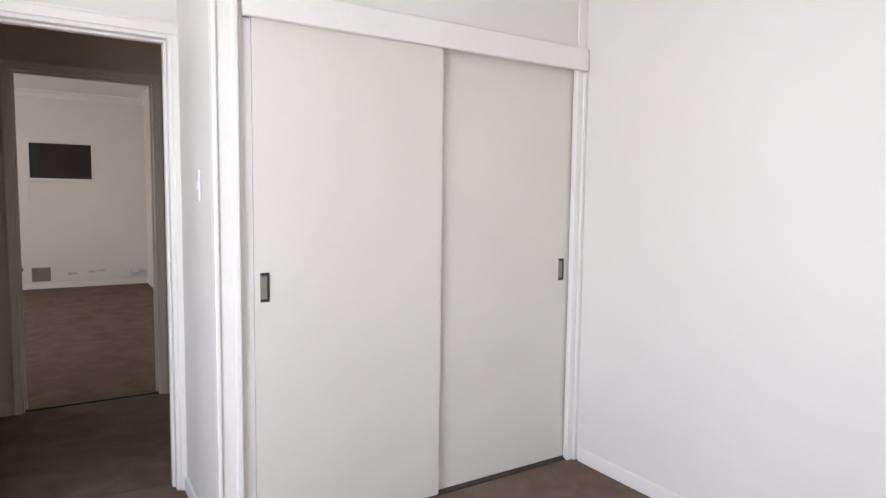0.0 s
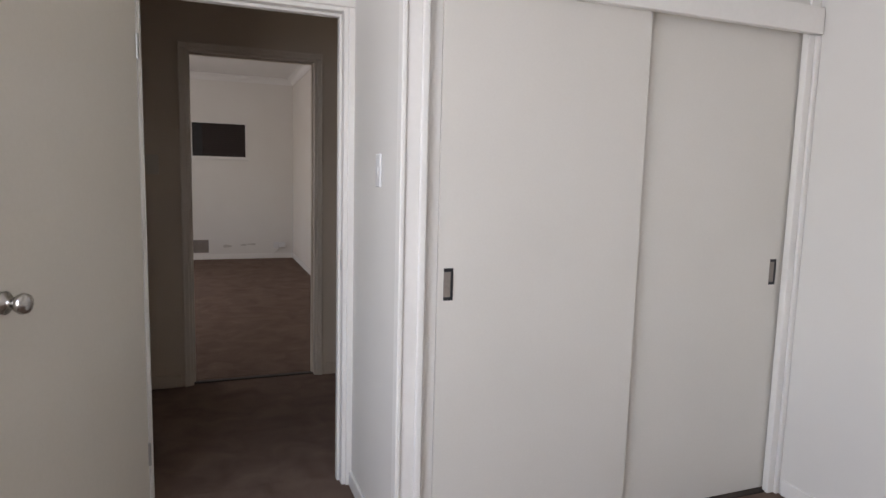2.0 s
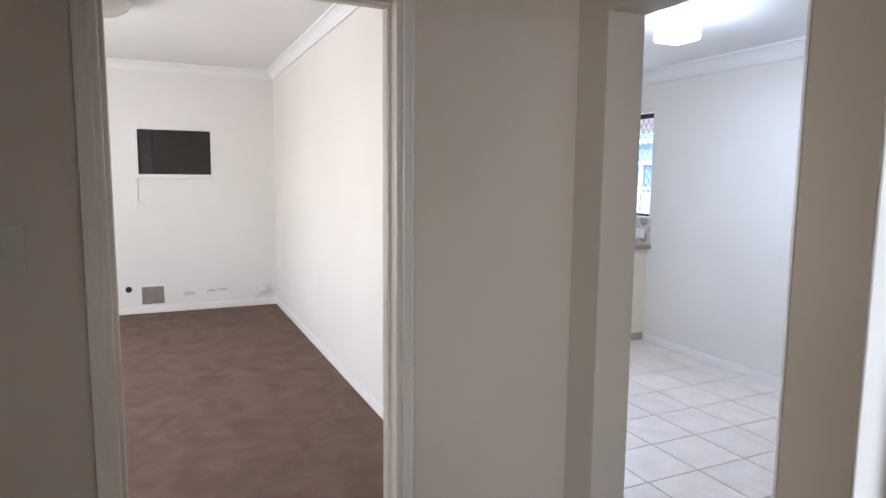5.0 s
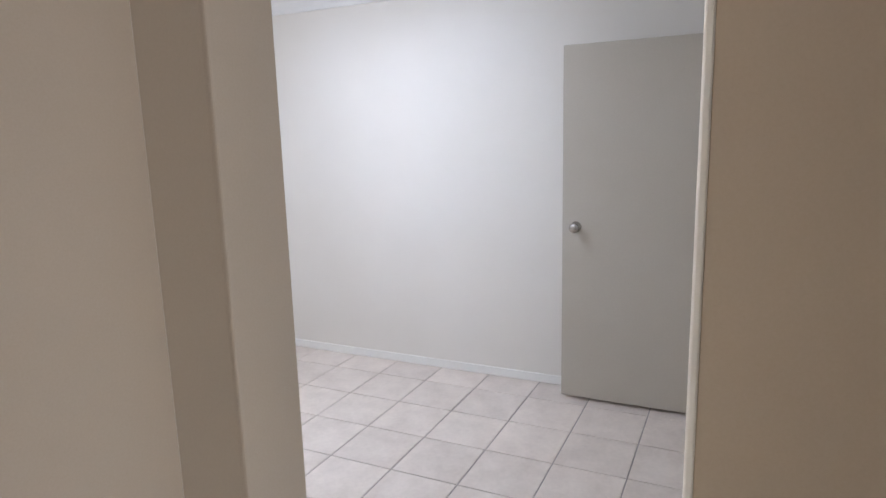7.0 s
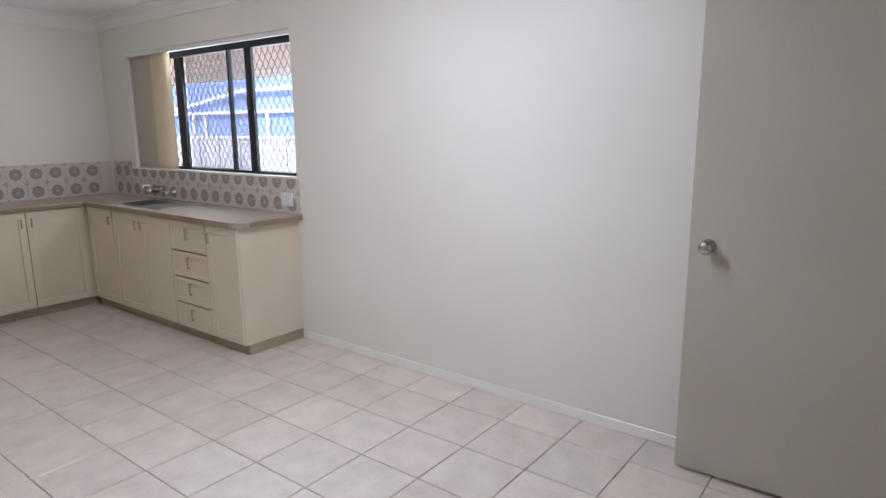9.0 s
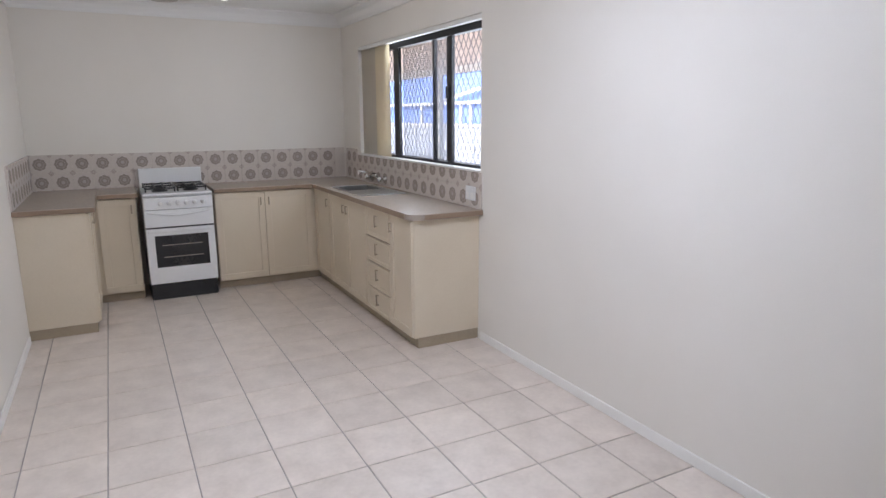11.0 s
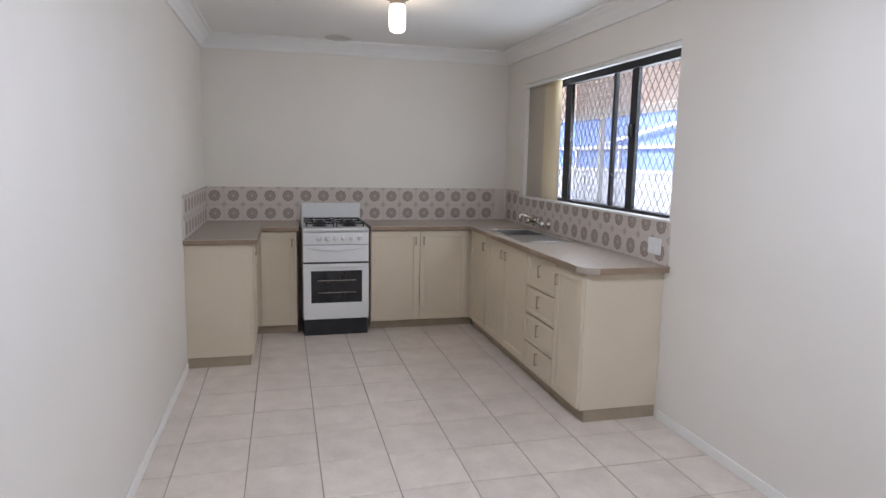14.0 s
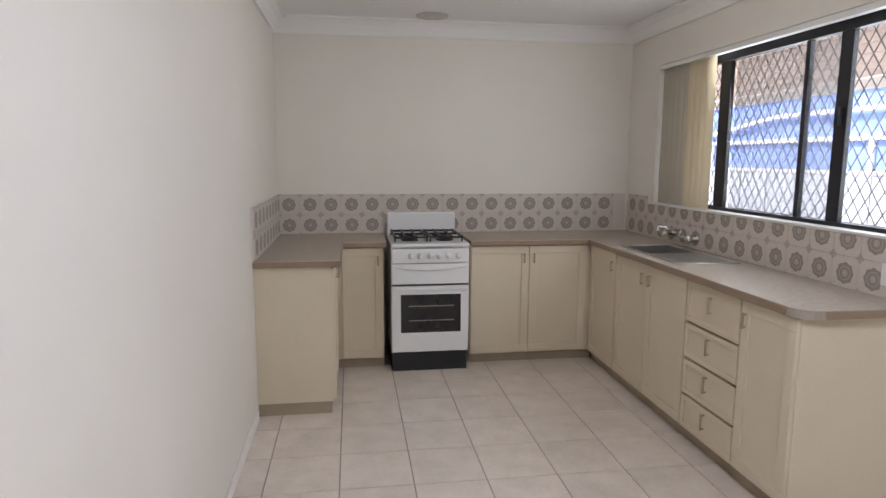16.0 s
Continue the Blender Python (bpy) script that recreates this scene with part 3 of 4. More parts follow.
part("plate", box(-4.475, LN - 0.008, 0.105, -4.25, LN - 0.0005, 0.30, 0.002), vent_metal, wall_vent)
for k in range(8):
    part("slat", box(-4.46, LN - 0.013, 0.122 + k * 0.021, -4.265, LN - 0.0075, 0.134 + k * 0.021, 0.001), vent_metal, wall_vent)
socket = thing("cable_hole", (-4.605, LN, 0.28), "small dark cable outlet in the wall", "outlet")
part("cover", lathe([(0.034, 0.0), (0.034, 0.005), (0.02, 0.009)], (-4.605, LN - 0.0005, 0.28), "-Y", 20), black_metal, socket)
for x, z, w, h in ((-3.985, 0.20, 0.13, 0.045), (-3.74, 0.215, 0.09, 0.03), (-3.62, 0.225, 0.14, 0.028)):
    scar = thing("plaster_patch", (x, LN, z), "rough grey plaster patch low on the wall", "patch", "plaster patches on the wall")
    smear = lathe([(0.5, 0.0), (0.44, 0.002), (0.25, 0.003)], (0, 0, 0), "-Y", 18)
    for v in smear.verts:
        a = math.atan2(v.co.z, v.co.x)
        k = 1 + 0.16 * math.sin(3 * a + x * 9) + 0.10 * math.sin(5 * a + x * 5)
        v.co.x, v.co.z = x + v.co.x * w * k, z + v.co.z * h * k
        v.co.y += LN - 0.0005
    part("filler", smear, plaster_stain, scar)
outlet = thing("power_outlet", (-3.2, LN, 0.2), "white double power outlet low on the wall", "outlet")
part("plate", box(-3.29, LN - 0.012, 0.165, -3.11, LN - 0.0005, 0.255, 0.004), white_enamel, outlet)
for x in (-3.245, -3.155):
    part("socket_face", box(x - 0.02, LN - 0.0145, 0.18, x + 0.02, LN - 0.012, 0.22, 0.002), off_white, outlet)


adaptor = thing("plug_adaptor", (-3.17, LN, 0.2), "white plastic plug adaptor in the low wall outlet", "plug")
part("body", box(-3.225, LN - 0.062, 0.168, -3.115, LN - 0.0146, 0.232, 0.012, 3), white_enamel, adaptor)
part("lead", tube((-3.20, LN - 0.03, 0.17), (-3.27, LN - 0.014, 0.09), 0.006, seg=10), off_white, adaptor)


def oyster(name, x, y, z, r, label):
    lamp = thing(name, (x, y, z), label, "ceiling light")
    part("base", lathe([(r * 0.72, 0.0), (r * 0.72, 0.03), (r * 0.6, 0.035)], (x, y, z - 0.0005), "-Z", 32), off_white, lamp, smooth=True)
    part("bowl", lathe([(r, 0.03), (r * 0.99, 0.04), (r * 0.9, 0.075), (r * 0.66, 0.11), (r * 0.3, 0.13), (r * 0.08, 0.135), (0.012, 0.15)], (x, y, z - 0.002), "-Z", 40), opal_glass, lamp, "frosted glass bowl", smooth=True)
    return lamp


oyster("living_ceiling_light", -4.62, -2.35, LC, 0.24, "round frosted glass ceiling light, unlit")

# ---- kitchen window ----
y0, y1, z0, z1 = WIN
window_1 = thing("window_1", (0.12, (y0 + y1) / 2, z0), "black aluminium sliding window with a diamond security screen", "window")
window_1["kind"] = "structure"


def bar(name, ya, yb, za, zb, xa=0.075, xb=0.125, owner=window_1, m=black_frame):
    return part(name, box(xa, ya, za, xb, yb, zb, 0.003), m, owner)


FW = 0.035
bar("frame_sill", y0 + 0.001, y1 - 0.001, z0 + 0.001, z0 + 0.034)
bar("frame_head", y0 + 0.001, y1 - 0.001, z1 - 0.075, z1 - 0.001)
bar("frame_stile", y0 + 0.001, y0 + FW, z0 + 0.034, z1 - 0.075)
bar("frame_stile", y1 - FW, y1 - 0.001, z0 + 0.034, z1 - 0.075)
bar("mullion", -2.205, -2.125, z0 + 0.034, z1 - 0.075, 0.088, 0.116)
bar("mullion", -1.235, -1.125, z0 + 0.034, z1 - 0.075, 0.088, 0.116)
bar("glazing_bar", -1.915, -1.885, z0 + 0.034, z1 - 0.075, 0.09, 0.12)
lock = part("latch", box(0.062, -2.178, 1.69, 0.088, -2.152, 1.78, 0.004), black_frame, window_1)
for ya, yb in ((y0 + FW, -2.205), (-2.125, -1.235), (-1.125, y1 - FW)):
    pane = part("pane", box(0.098, ya + 0.001, z0 + 0.035, 0.102, yb - 0.001, z1 - 0.076), clear_glass, window_1)
    pane.visible_shadow = False
fly = part("insect_screen", box(0.132, -2.126, z0 + 0.035, 0.134, -1.234, z1 - 0.076), fly_wire, window_1, "fine grey insect mesh")
fly.visible_shadow = False
sill = part("sill", box(-0.004, y0 + 0.001, z0 + 0.001, 0.074, y1 - 0.001, z0 + 0.014, 0.003), off_white, window_1)

screen = thing("security_screen", (0.17, (y0 + y1) / 2, z0), "black diamond-grille security screen outside the window", "security screen")
part("screen_frame", cell_wall("x", 0.155, 0.185, [y0 + 0.001, y1 - 0.001], [z0 + 0.001, z1 - 0.001], [(y0 + 0.03, y1 - 0.03, z0 + 0.03, z1 - 0.03)]), black_frame, screen)


def grille(x, ya, yb, za, zb, dy, dz, wide):
    """Expanded diamond grille: flat strands that zigzag up the opening and touch their neighbours."""
    bm = bmesh.new()
    n_y, n_z = int(round((yb - ya) / dy)), int(round((zb - za) / dz))
    sy, sz = (yb - ya) / n_y, (zb - za) / n_z
    for a in range(n_y):
        for b in range(n_z):
            ca, cb = ya + (a + 0.5) * sy, za + (b + 0.5) * sz
            for p, q in (((ca - sy / 2, cb), (ca, cb + sz / 2)), ((ca, cb + sz / 2), (ca + sy / 2, cb)), ((ca + sy / 2, cb), (ca, cb - sz / 2)), ((ca, cb - sz / 2), (ca - sy / 2, cb))):
                d = Vector((q[0] - p[0], q[1] - p[1])).normalized()
                s = Vector((-d.y, d.x)) * wide / 2
                quad = [(p[0] + s.x, p[1] + s.y), (q[0] + s.x, q[1] + s.y), (q[0] - s.x, q[1] - s.y), (p[0] - s.x, p[1] - s.y)]
                lo = [bm.verts.new((x, u, v)) for u, v in quad]
                hi = [bm.verts.new((x + 0.004, u, v)) for u, v in quad]
                bm.faces.new(lo)
                bm.faces.new(list(reversed(hi)))
                for k in (0, 2):
                    bm.faces.new((lo[k], hi[k], hi[(k + 1) % 4], lo[(k + 1) % 4]))
    return bm


tagged(part("grille", grille(0.168, y0 + 0.03, y1 - 0.03, z0 + 0.03, z1 - 0.03, 0.072, 0.112, 0.0048), grille_grey, screen), kind="stuff")

blind = thing("vertical_blind", (0.03, -0.8, z0), "beige fabric vertical blind drawn to one side of the window", "blind")
part("headrail", box(0.002, y0 + 0.004, z1 - 0.034, 0.048, y1 - 0.004, z1 - 0.002, 0.004), off_white, blind)
for k in range(9):
    yk = -0.53 - k * 0.072
    bm = bmesh.new()
    prev = None
    for j in range(6):
        f = j / 5 - 0.5
        bow = 0.003 * (1 - 4 * f * f)
        lo, hi = bm.verts.new((f * 0.089, bow, z0 + 0.018)), bm.verts.new((f * 0.089, bow, z1 - 0.034))
        if prev:
            bm.faces.new((prev[0], lo, hi, prev[1]))
        prev = (lo, hi)
    bmesh.ops.solidify(bm, geom=bm.faces[:], thickness=0.0012)
    bm.transform(Matrix.Translation((0.034, yk, 0)) @ pose(0, 0, 0, 0, 0, 95 if k < 5 else 99))
    part("slat", bm, blind_fabric if k < 5 else blind_backlit, blind)
part("chain", tube((0.006, -0.495, z0 + 0.1), (0.006, -0.495, z1 - 0.034), 0.003, seg=8), off_white, blind)

# ---- kitchen cabinets ----
BZ, BT = 0.935, 0.038                 # worktop height and thickness
NF, EF, WF = -0.54, -0.505, -2.41   # front planes of the cabinet bodies
PL = 0.075                            # plinth height


def shaker(name, axis, p, a, b, c, d, owner, out, drawer=False):
    """A routed door or drawer front: flat slab with a raised frame and a small upright handle. p: back plane; out: +1/-1 along axis."""
    t = 0.018

    def at(u0, u1, w0, w1, q0, q1, bev=0.0025):
        lo, hi = sorted((p + out * q0, p + out * q1))
        return box(lo, u0, w0, hi, u1, w1, bev) if axis == "x" else box(u0, lo, w0, u1, hi, w1, bev)

    door = part(name, at(a, b, c, d, 0.0, t - 0.009), cabinet_cream, owner)
    rail = 0.028 if drawer else 0.055
    part("rail", at(a, b, c, c + rail, t - 0.0095, t), cabinet_cream, door)
    part("rail", at(a, b, d - rail, d, t - 0.0095, t), cabinet_cream, door)
    part("stile", at(a, a + rail, c + rail, d - rail, t - 0.0095, t), cabinet_cream, door)
    part("stile", at(b - rail, b, c + rail, d - rail, t - 0.0095, t), cabinet_cream, door)
    return door


def pull(door, axis, p, u, z, out, h=0.075):
    def at(u0, u1, w0, w1, q0, q1, bev):
        lo, hi = sorted((p + out * q0, p + out * q1))
        return box(lo, u0, w0, hi, u1, w1, bev) if axis == "x" else box(u0, lo, w0, u1, hi, w1, bev)

    bm = at(u - 0.006, u + 0.006, z - h / 2, z + h / 2, 0.030, 0.040, 0.004)
    for zz in (z - h / 2 + 0.008, z + h / 2 - 0.008):
        join(bm, at(u - 0.004, u + 0.004, zz - 0.004, zz + 0.004, 0.017, 0.032, 0.001))
    part("handle", bm, plinth_brown, door, "small brown bow handle")


D0, D1 = PL + 0.01, BZ - BT - 0.008
unit = thing("base_cabinet", (-2.25, NF, 0.0), "narrow cream base cabinet between worktop return and cooker", "cabinet")
part("body", box(-2.405, NF, PL, -2.065, -0.012, BZ - BT - 0.001), cabinet_cream, unit)
part("plinth", box(-2.405, NF + 0.04, 0.0, -2.065, NF + 0.06, PL), plinth_brown, unit)
d = shaker("door", "y", NF, -2.36, -2.073, D0, D1, unit, -1)
pull(d, "y", NF, -2.105, 0.80, -1)

unit = thing("base_cabinet", (-1.0, NF, 0.0), "cream two-door base cabinet beside the cooker", "cabinet")
part("body", box(-1.432, NF, PL, EF - 0.001, -0.012, BZ - BT - 0.001), cabinet_cream, unit)
part("plinth", box(-1.432, NF + 0.04, 0.0, EF + 0.03, NF + 0.06, PL), plinth_brown, unit)
d = shaker("door", "y", NF, -1.427, -0.995, D0, D1, unit, -1)
pull(d, "y", NF, -1.03, 0.80, -1)
d = shaker("door", "y", NF, -0.99, -0.552, D0, D1, unit, -1)
pull(d, "y", NF, -0.957, 0.80, -1)

for ya, yb, doors in ((-1.02, -0.541, ((-1.015, -0.57, -0.975),)), (-1.925, -1.025, ((-1.465, -1.03, -1.425), (-1.92, -1.471, -1.51)))):
    unit = thing("base_cabinet", (EF, (ya + yb) / 2, 0.0), "cream base cabinet with routed doors under the sink bench", "cabinet", "cabinets along the window wall")
    part("body", box(EF, ya, PL, -0.012, yb, BZ - BT - 0.18), cabinet_cream, unit)
    part("plinth", box(EF + 0.03, ya, 0.0, EF + 0.05, yb, PL), plinth_brown, unit)
    for a, b, h in doors:
        d = shaker("door", "x", EF, a, b, D0, D1, unit, -1)
        pull(d, "x", EF, h, 0.80, -1)

unit = thing("drawer_cabinet", (EF, -2.2, 0.0), "cream base cabinet with four drawers", "cabinet")
part("body", box(EF, -2.395, PL, -0.012, -1.926, BZ - BT - 0.001), cabinet_cream, unit)
part("plinth", box(EF + 0.03, -2.395, 0.0, EF + 0.05, -1.926, PL), plinth_brown, unit)
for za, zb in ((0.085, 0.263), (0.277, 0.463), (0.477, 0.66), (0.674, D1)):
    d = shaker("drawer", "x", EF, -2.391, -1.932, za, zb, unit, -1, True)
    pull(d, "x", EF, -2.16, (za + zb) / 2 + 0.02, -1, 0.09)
    # brown strip painted in for the shade of the gap above each drawer
    part("rail", box(EF - 0.004, -2.391, zb + 0.001, EF - 0.0005, -1.932, zb + 0.013), edge_and_gap_brown, unit)

unit = thing("base_cabinet", (EF, -2.6, 0.0), "cream end cabinet with one routed door and plain side", "cabinet", "cabinets along the window wall")
part("body", box(EF, -2.765, PL, -0.001, -2.396, BZ - BT - 0.001, 0.002), cabinet_cream, unit)
part("plinth", box(EF + 0.03, -2.76, 0.0, -0.002, -2.396, PL), plinth_brown, unit)
d = shaker("door", "x", EF, -2.76, -2.402, D0, D1, unit, -1)
pull(d, "x", EF, -2.435, 0.80, -1)

unit = thing("base_cabinet", (-2.67, -1.0, 0.0), "cream return cabinet with a plain end panel against the wall", "cabinet")
part("body", box(KW + 0.001, -1.33, PL, WF, -0.546, BZ - BT - 0.001, 0.002), cabinet_cream, unit)
part("plinth", box(KW + 0.001, -1.322, 0.0, WF - 0.012, -0.546, PL), plinth_brown, unit)
for a, b, h in ((-1.327, -0.95, -0.99), (-0.945, -0.60, -0.905)):
    d = shaker("door", "x", WF, a, b, D0, D1, unit, 1)
    pull(d, "x", WF, h, 0.80, 1)


def worktop():
    """Worktops: a return and a left bench, and an L-shaped bench with a rounded outer corner and a cut-out for the sink bowl."""
    left = box(KW + 0.001, -1.355, BZ - BT, -2.352, -0.001, BZ, 0.006)
    join(left, box(-2.3525, -0.585, BZ - BT, -2.045, -0.001, BZ, 0.006))
    return left


bench_left = tagged(part("worktop", worktop(), bench_laminate), "brown speckled laminate worktop return with a darker edge", "worktop")
part("edge_strip", box(KW + 0.001, -1.3575, BZ - BT + 0.003, -2.352, -1.355, BZ - 0.004, 0.001), edge_and_gap_brown, bench_left)
part("edge_strip", box(-2.352, -1.352, BZ - BT + 0.003, -2.3495, -0.587, BZ - 0.004, 0.001), edge_and_gap_brown, bench_left)
part("edge_strip", box(-2.35, -0.5875, BZ - BT + 0.003, -2.047, -0.585, BZ - 0.004, 0.001), edge_and_gap_brown, bench_left)

BOWL = (-0.44, -0.14, -1.32, -0.98)   # sink bowl: west, east, south, north
EB = -0.545                           # front edge of the bench below the window


def long_bench():
    bm = box(-1.437, -0.585, BZ - BT, EB, -0.001, BZ, 0.005)
    join(bm, box(EB, BOWL[3], BZ - BT, -0.001, -0.001, BZ, 0.004))
    join(bm, box(EB, BOWL[2], BZ - BT, BOWL[0], BOWL[3], BZ, 0.004))
    join(bm, box(BOWL[1], BOWL[2], BZ - BT, -0.001, BOWL[3], BZ, 0.004))
    end = bmesh.new()
    r, ys = 0.09, -2.815
    outline = [(-0.001, BOWL[2]), (EB, BOWL[2])]
    for k in range(9):
        a = math.pi + k / 8 * math.pi / 2
        outline.append((EB + r + r * math.cos(a), ys + r + r * math.sin(a)))
    outline.append((-0.001, ys))
    f = end.faces.new([end.verts.new((x, y, BZ - BT)) for x, y in outline])
    up = bmesh.ops.extrude_face_region(end, geom=[f])
    bmesh.ops.translate(end, vec=(0, 0, BT), verts=[v for v in up["geom"] if isinstance(v, bmesh.types.BMVert)])
    bmesh.ops.recalc_face_normals(end, faces=end.faces[:])
    return join(bm, end)


bench = tagged(part("worktop", long_bench(), bench_laminate), "brown speckled laminate corner worktop with a rounded end", "worktop")
part("edge_strip", box(-1.437, -0.5875, BZ - BT + 0.003, EB - 0.003, -0.585, BZ - 0.004, 0.001), edge_and_gap_brown, bench)
part("edge_strip", box(EB - 0.0025, -2.72, BZ - BT + 0.003, EB, -0.588, BZ - 0.004, 0.001), edge_and_gap_brown, bench)
part("edge_strip", box(EB + 0.10, -2.8175, BZ - BT + 0.003, -0.003, -2.815, BZ - 0.004, 0.001), edge_and_gap_brown, bench)

sink = thing("sink", (-0.3, -1.25, BZ), "stainless steel sink with a drainer set in the worktop", "sink")

def bowl():
    x0, x1, ya, yb = BOWL
    bm = box(x0 - 0.03, ya - 0.40, BZ + 0.0005, x0, yb + 0.03, BZ + 0.005, 0.0015)
    join(bm, box(x1, ya - 0.40, BZ + 0.0005, x1 + 0.06, yb + 0.03, BZ + 0.005, 0.0015))
    join(bm, box(x0, yb, BZ + 0.0005, x1, yb + 0.03, BZ + 0.005, 0.0015))
    join(bm, box(x0, ya - 0.40, BZ + 0.0005, x1, ya, BZ + 0.004, 0.0015))
    return bm


part("rim", bowl(), steel, sink)
x0, x1, ya, yb = BOWL
well = box(x0 + 0.001, ya + 0.001, BZ - 0.17, x1 - 0.001, yb - 0.001, BZ - 0.168)
for q in ((x0 + 0.001, ya + 0.001, x0 + 0.003, yb - 0.001), (x1 - 0.003, ya + 0.001, x1 - 0.001, yb - 0.001), (x0 + 0.003, ya + 0.001, x1 - 0.003, ya + 0.003), (x0 + 0.003, yb - 0.003, x1 - 0.003, yb - 0.001)):
    join(well, box(q[0], q[1], BZ - 0.168, q[2], q[3], BZ + 0.003))
part("bowl", well, steel, sink)
part("waste", lathe([(0.035, 0.0), (0.035, 0.003), (0.02, 0.004)], ((x0 + x1) / 2, (ya + yb) / 2, BZ - 0.168), "Z", 20), chrome, sink)
for k in range(7):
    xx = x0 + 0.03 + k * 0.043
    part("drainer_rib", box(xx, ya - 0.37, BZ + 0.004, xx + 0.012, ya - 0.04, BZ + 0.0075, 0.002), steel, sink)

tap = thing("wall_tap", (-0.02, -1.0, 1.0), "chrome wall-mounted sink taps and swivel spout on the tiles", "tap")
part("bridge", tube((-0.045, -1.13, 1.0), (-0.045, -0.82, 1.0), 0.012, seg=14), chrome, tap, smooth=True)
for yy in (-1.13, -0.82):
    part("rose", lathe([(0.028, 0.0), (0.028, 0.004), (0.014, 0.012), (0.013, 0.034)], (-0.011, yy, 1.0), "-X", 20), chrome, tap, smooth=True)
    handle = part("handle", lathe([(0.016, 0.0), (0.024, 0.006), (0.026, 0.022), (0.022, 0.036), (0.010, 0.040)], (-0.05, yy, 1.0), "-X", 16), chrome, tap, smooth=True)
    part("cap", lathe([(0.012, 0.0), (0.012, 0.003), (0.008, 0.005)], (-0.090, yy, 1.0), "-X", 16), off_white, handle)
part("spout_base", lathe([(0.017, 0.0), (0.017, 0.03), (0.012, 0.045)], (-0.045, -0.975, 1.0), "Z", 16), chrome, tap, smooth=True)
part("spout", tube((-0.045, -0.975, 1.04), (-0.23, -1.02, 1.075), 0.010, seg=14), chrome, tap, smooth=True)
part("nozzle", tube((-0.228, -1.019, 1.076), (-0.232, -1.02, 1.045), 0.010, 0.011, seg=14), chrome, tap)

gpo = thing("power_outlet", (-0.01, -2.67, 1.035), "white double power outlet on the tiled splashback", "outlet")
part("plate", box(-0.022, -2.735, 0.985, -0.0085, -2.605, 1.085, 0.006), white_enamel, gpo)
for yy in (-2.70, -2.64):
    part("socket_face", box(-0.0245, yy - 0.018, 1.0, -0.022, yy + 0.018, 1.04, 0.002), off_white, gpo)
    part("switch", box(-0.026, yy - 0.008, 1.055, -0.022, yy + 0.008, 1.07, 0.0015), white_enamel, gpo)

# ---- cooker ----
CX0, CX1, CY = -2.018, -1.462, -0.665
cooker = thing("cooker", ((CX0 + CX1) / 2, CY, 0.0), "white upright gas cooker with a glass oven door, on tiles", "cooker")
part("body", box(CX0, CY + 0.03, 0.14, CX1, -0.06, 0.905, 0.004), white_enamel, cooker)
part("kickboard", box(CX0 + 0.008, CY + 0.03, 0.0, CX1 - 0.008, -0.08, 0.139, 0.003), black_metal, cooker, "black kickboard")
oven = part("oven_door", cell_wall("y", CY, CY + 0.028, [CX0 + 0.003, CX1 - 0.003], [0.15, 0.628], [(CX0 + 0.065, CX1 - 0.06, 0.29, 0.568)]), white_enamel, cooker)
part("glass", box(CX0 + 0.065, CY + 0.004, 0.29, CX1 - 0.06, CY + 0.012, 0.568), oven_glass, oven, "dark oven glass")
for z in (0.375, 0.48):
    part("shelf", box(CX0 + 0.12, CY + 0.0025, z, CX1 - 0.11, CY + 0.0038, z + 0.006), satin_metal, oven)
part("top_trim", box(CX0 + 0.02, CY - 0.012, 0.595, CX1 - 0.02, CY - 0.0005, 0.619, 0.005), white_enamel, oven)
part("seam", box(CX0 + 0.003, CY + 0.01, 0.629, CX1 - 0.003, CY + 0.03, 0.642), black_metal, cooker)
grill = part("grill_door", box(CX0 + 0.003, CY + 0.0, 0.643, CX1 - 0.003, CY + 0.028, 0.788, 0.003), white_enamel, cooker)


def bow_handle():
    """A shallow bowed pull along the top of the grill door."""
    bm = bmesh.new()
    rings = []
    for k in range(17):
        f = k / 16
        x = CX0 + 0.03 + f * (CX1 - CX0 - 0.06)
        drop = 0.028 * math.sin(math.pi * f)
        rings.append([bm.verts.new((x, CY - yy, 0.782 - drop - zz)) for yy, zz in ((0.0, 0.0), (0.016, 0.0), (0.018, 0.012), (0.0, 0.018))])
    for a, b in zip(rings, rings[1:]):
        for k in range(4):
            bm.faces.new((a[k], a[(k + 1) % 4], b[(k + 1) % 4], b[k]))
    bm.faces.new(rings[0])
    bm.faces.new(list(reversed(rings[-1])))
    bmesh.ops.recalc_face_normals(bm, faces=bm.faces[:])
    return bm


part("handle", bow_handle(), white_enamel, grill)
panel = part("control_panel", box(CX0 + 0.003, CY - 0.004, 0.794, CX1 - 0.003, CY + 0.028, 0.895, 0.006), white_enamel, cooker)
for k in range(6):
    x = CX0 + 0.135 + k * 0.068
    dial = part("knob", lathe([(0.021, 0.0), (0.021, 0.004), (0.016, 0.006), (0.0145, 0.024), (0.011, 0.027)], (x, CY - 0.004, 0.845), "-Y", 20), white_enamel, panel, smooth=True)
    tab = box(x - 0.004, CY - 0.036, 0.831, x + 0.004, CY - 0.03, 0.859, 0.001)
    part("grip", tab, off_white, dial)
part("hob", box(CX0, CY - 0.006, 0.906, CX1, -0.065, 0.93, 0.008), white_enamel, cooker)
for bx in (CX0 + 0.15, CX1 - 0.15):
    for by in (-0.46, -0.21):
        burner = part("burner", lathe([(0.064, 0.0), (0.064, 0.008), (0.046, 0.010), (0.046, 0.02), (0.034, 0.024)], (bx, by, 0.9305), "Z", 24), black_metal, cooker, "black gas burner", smooth=True)
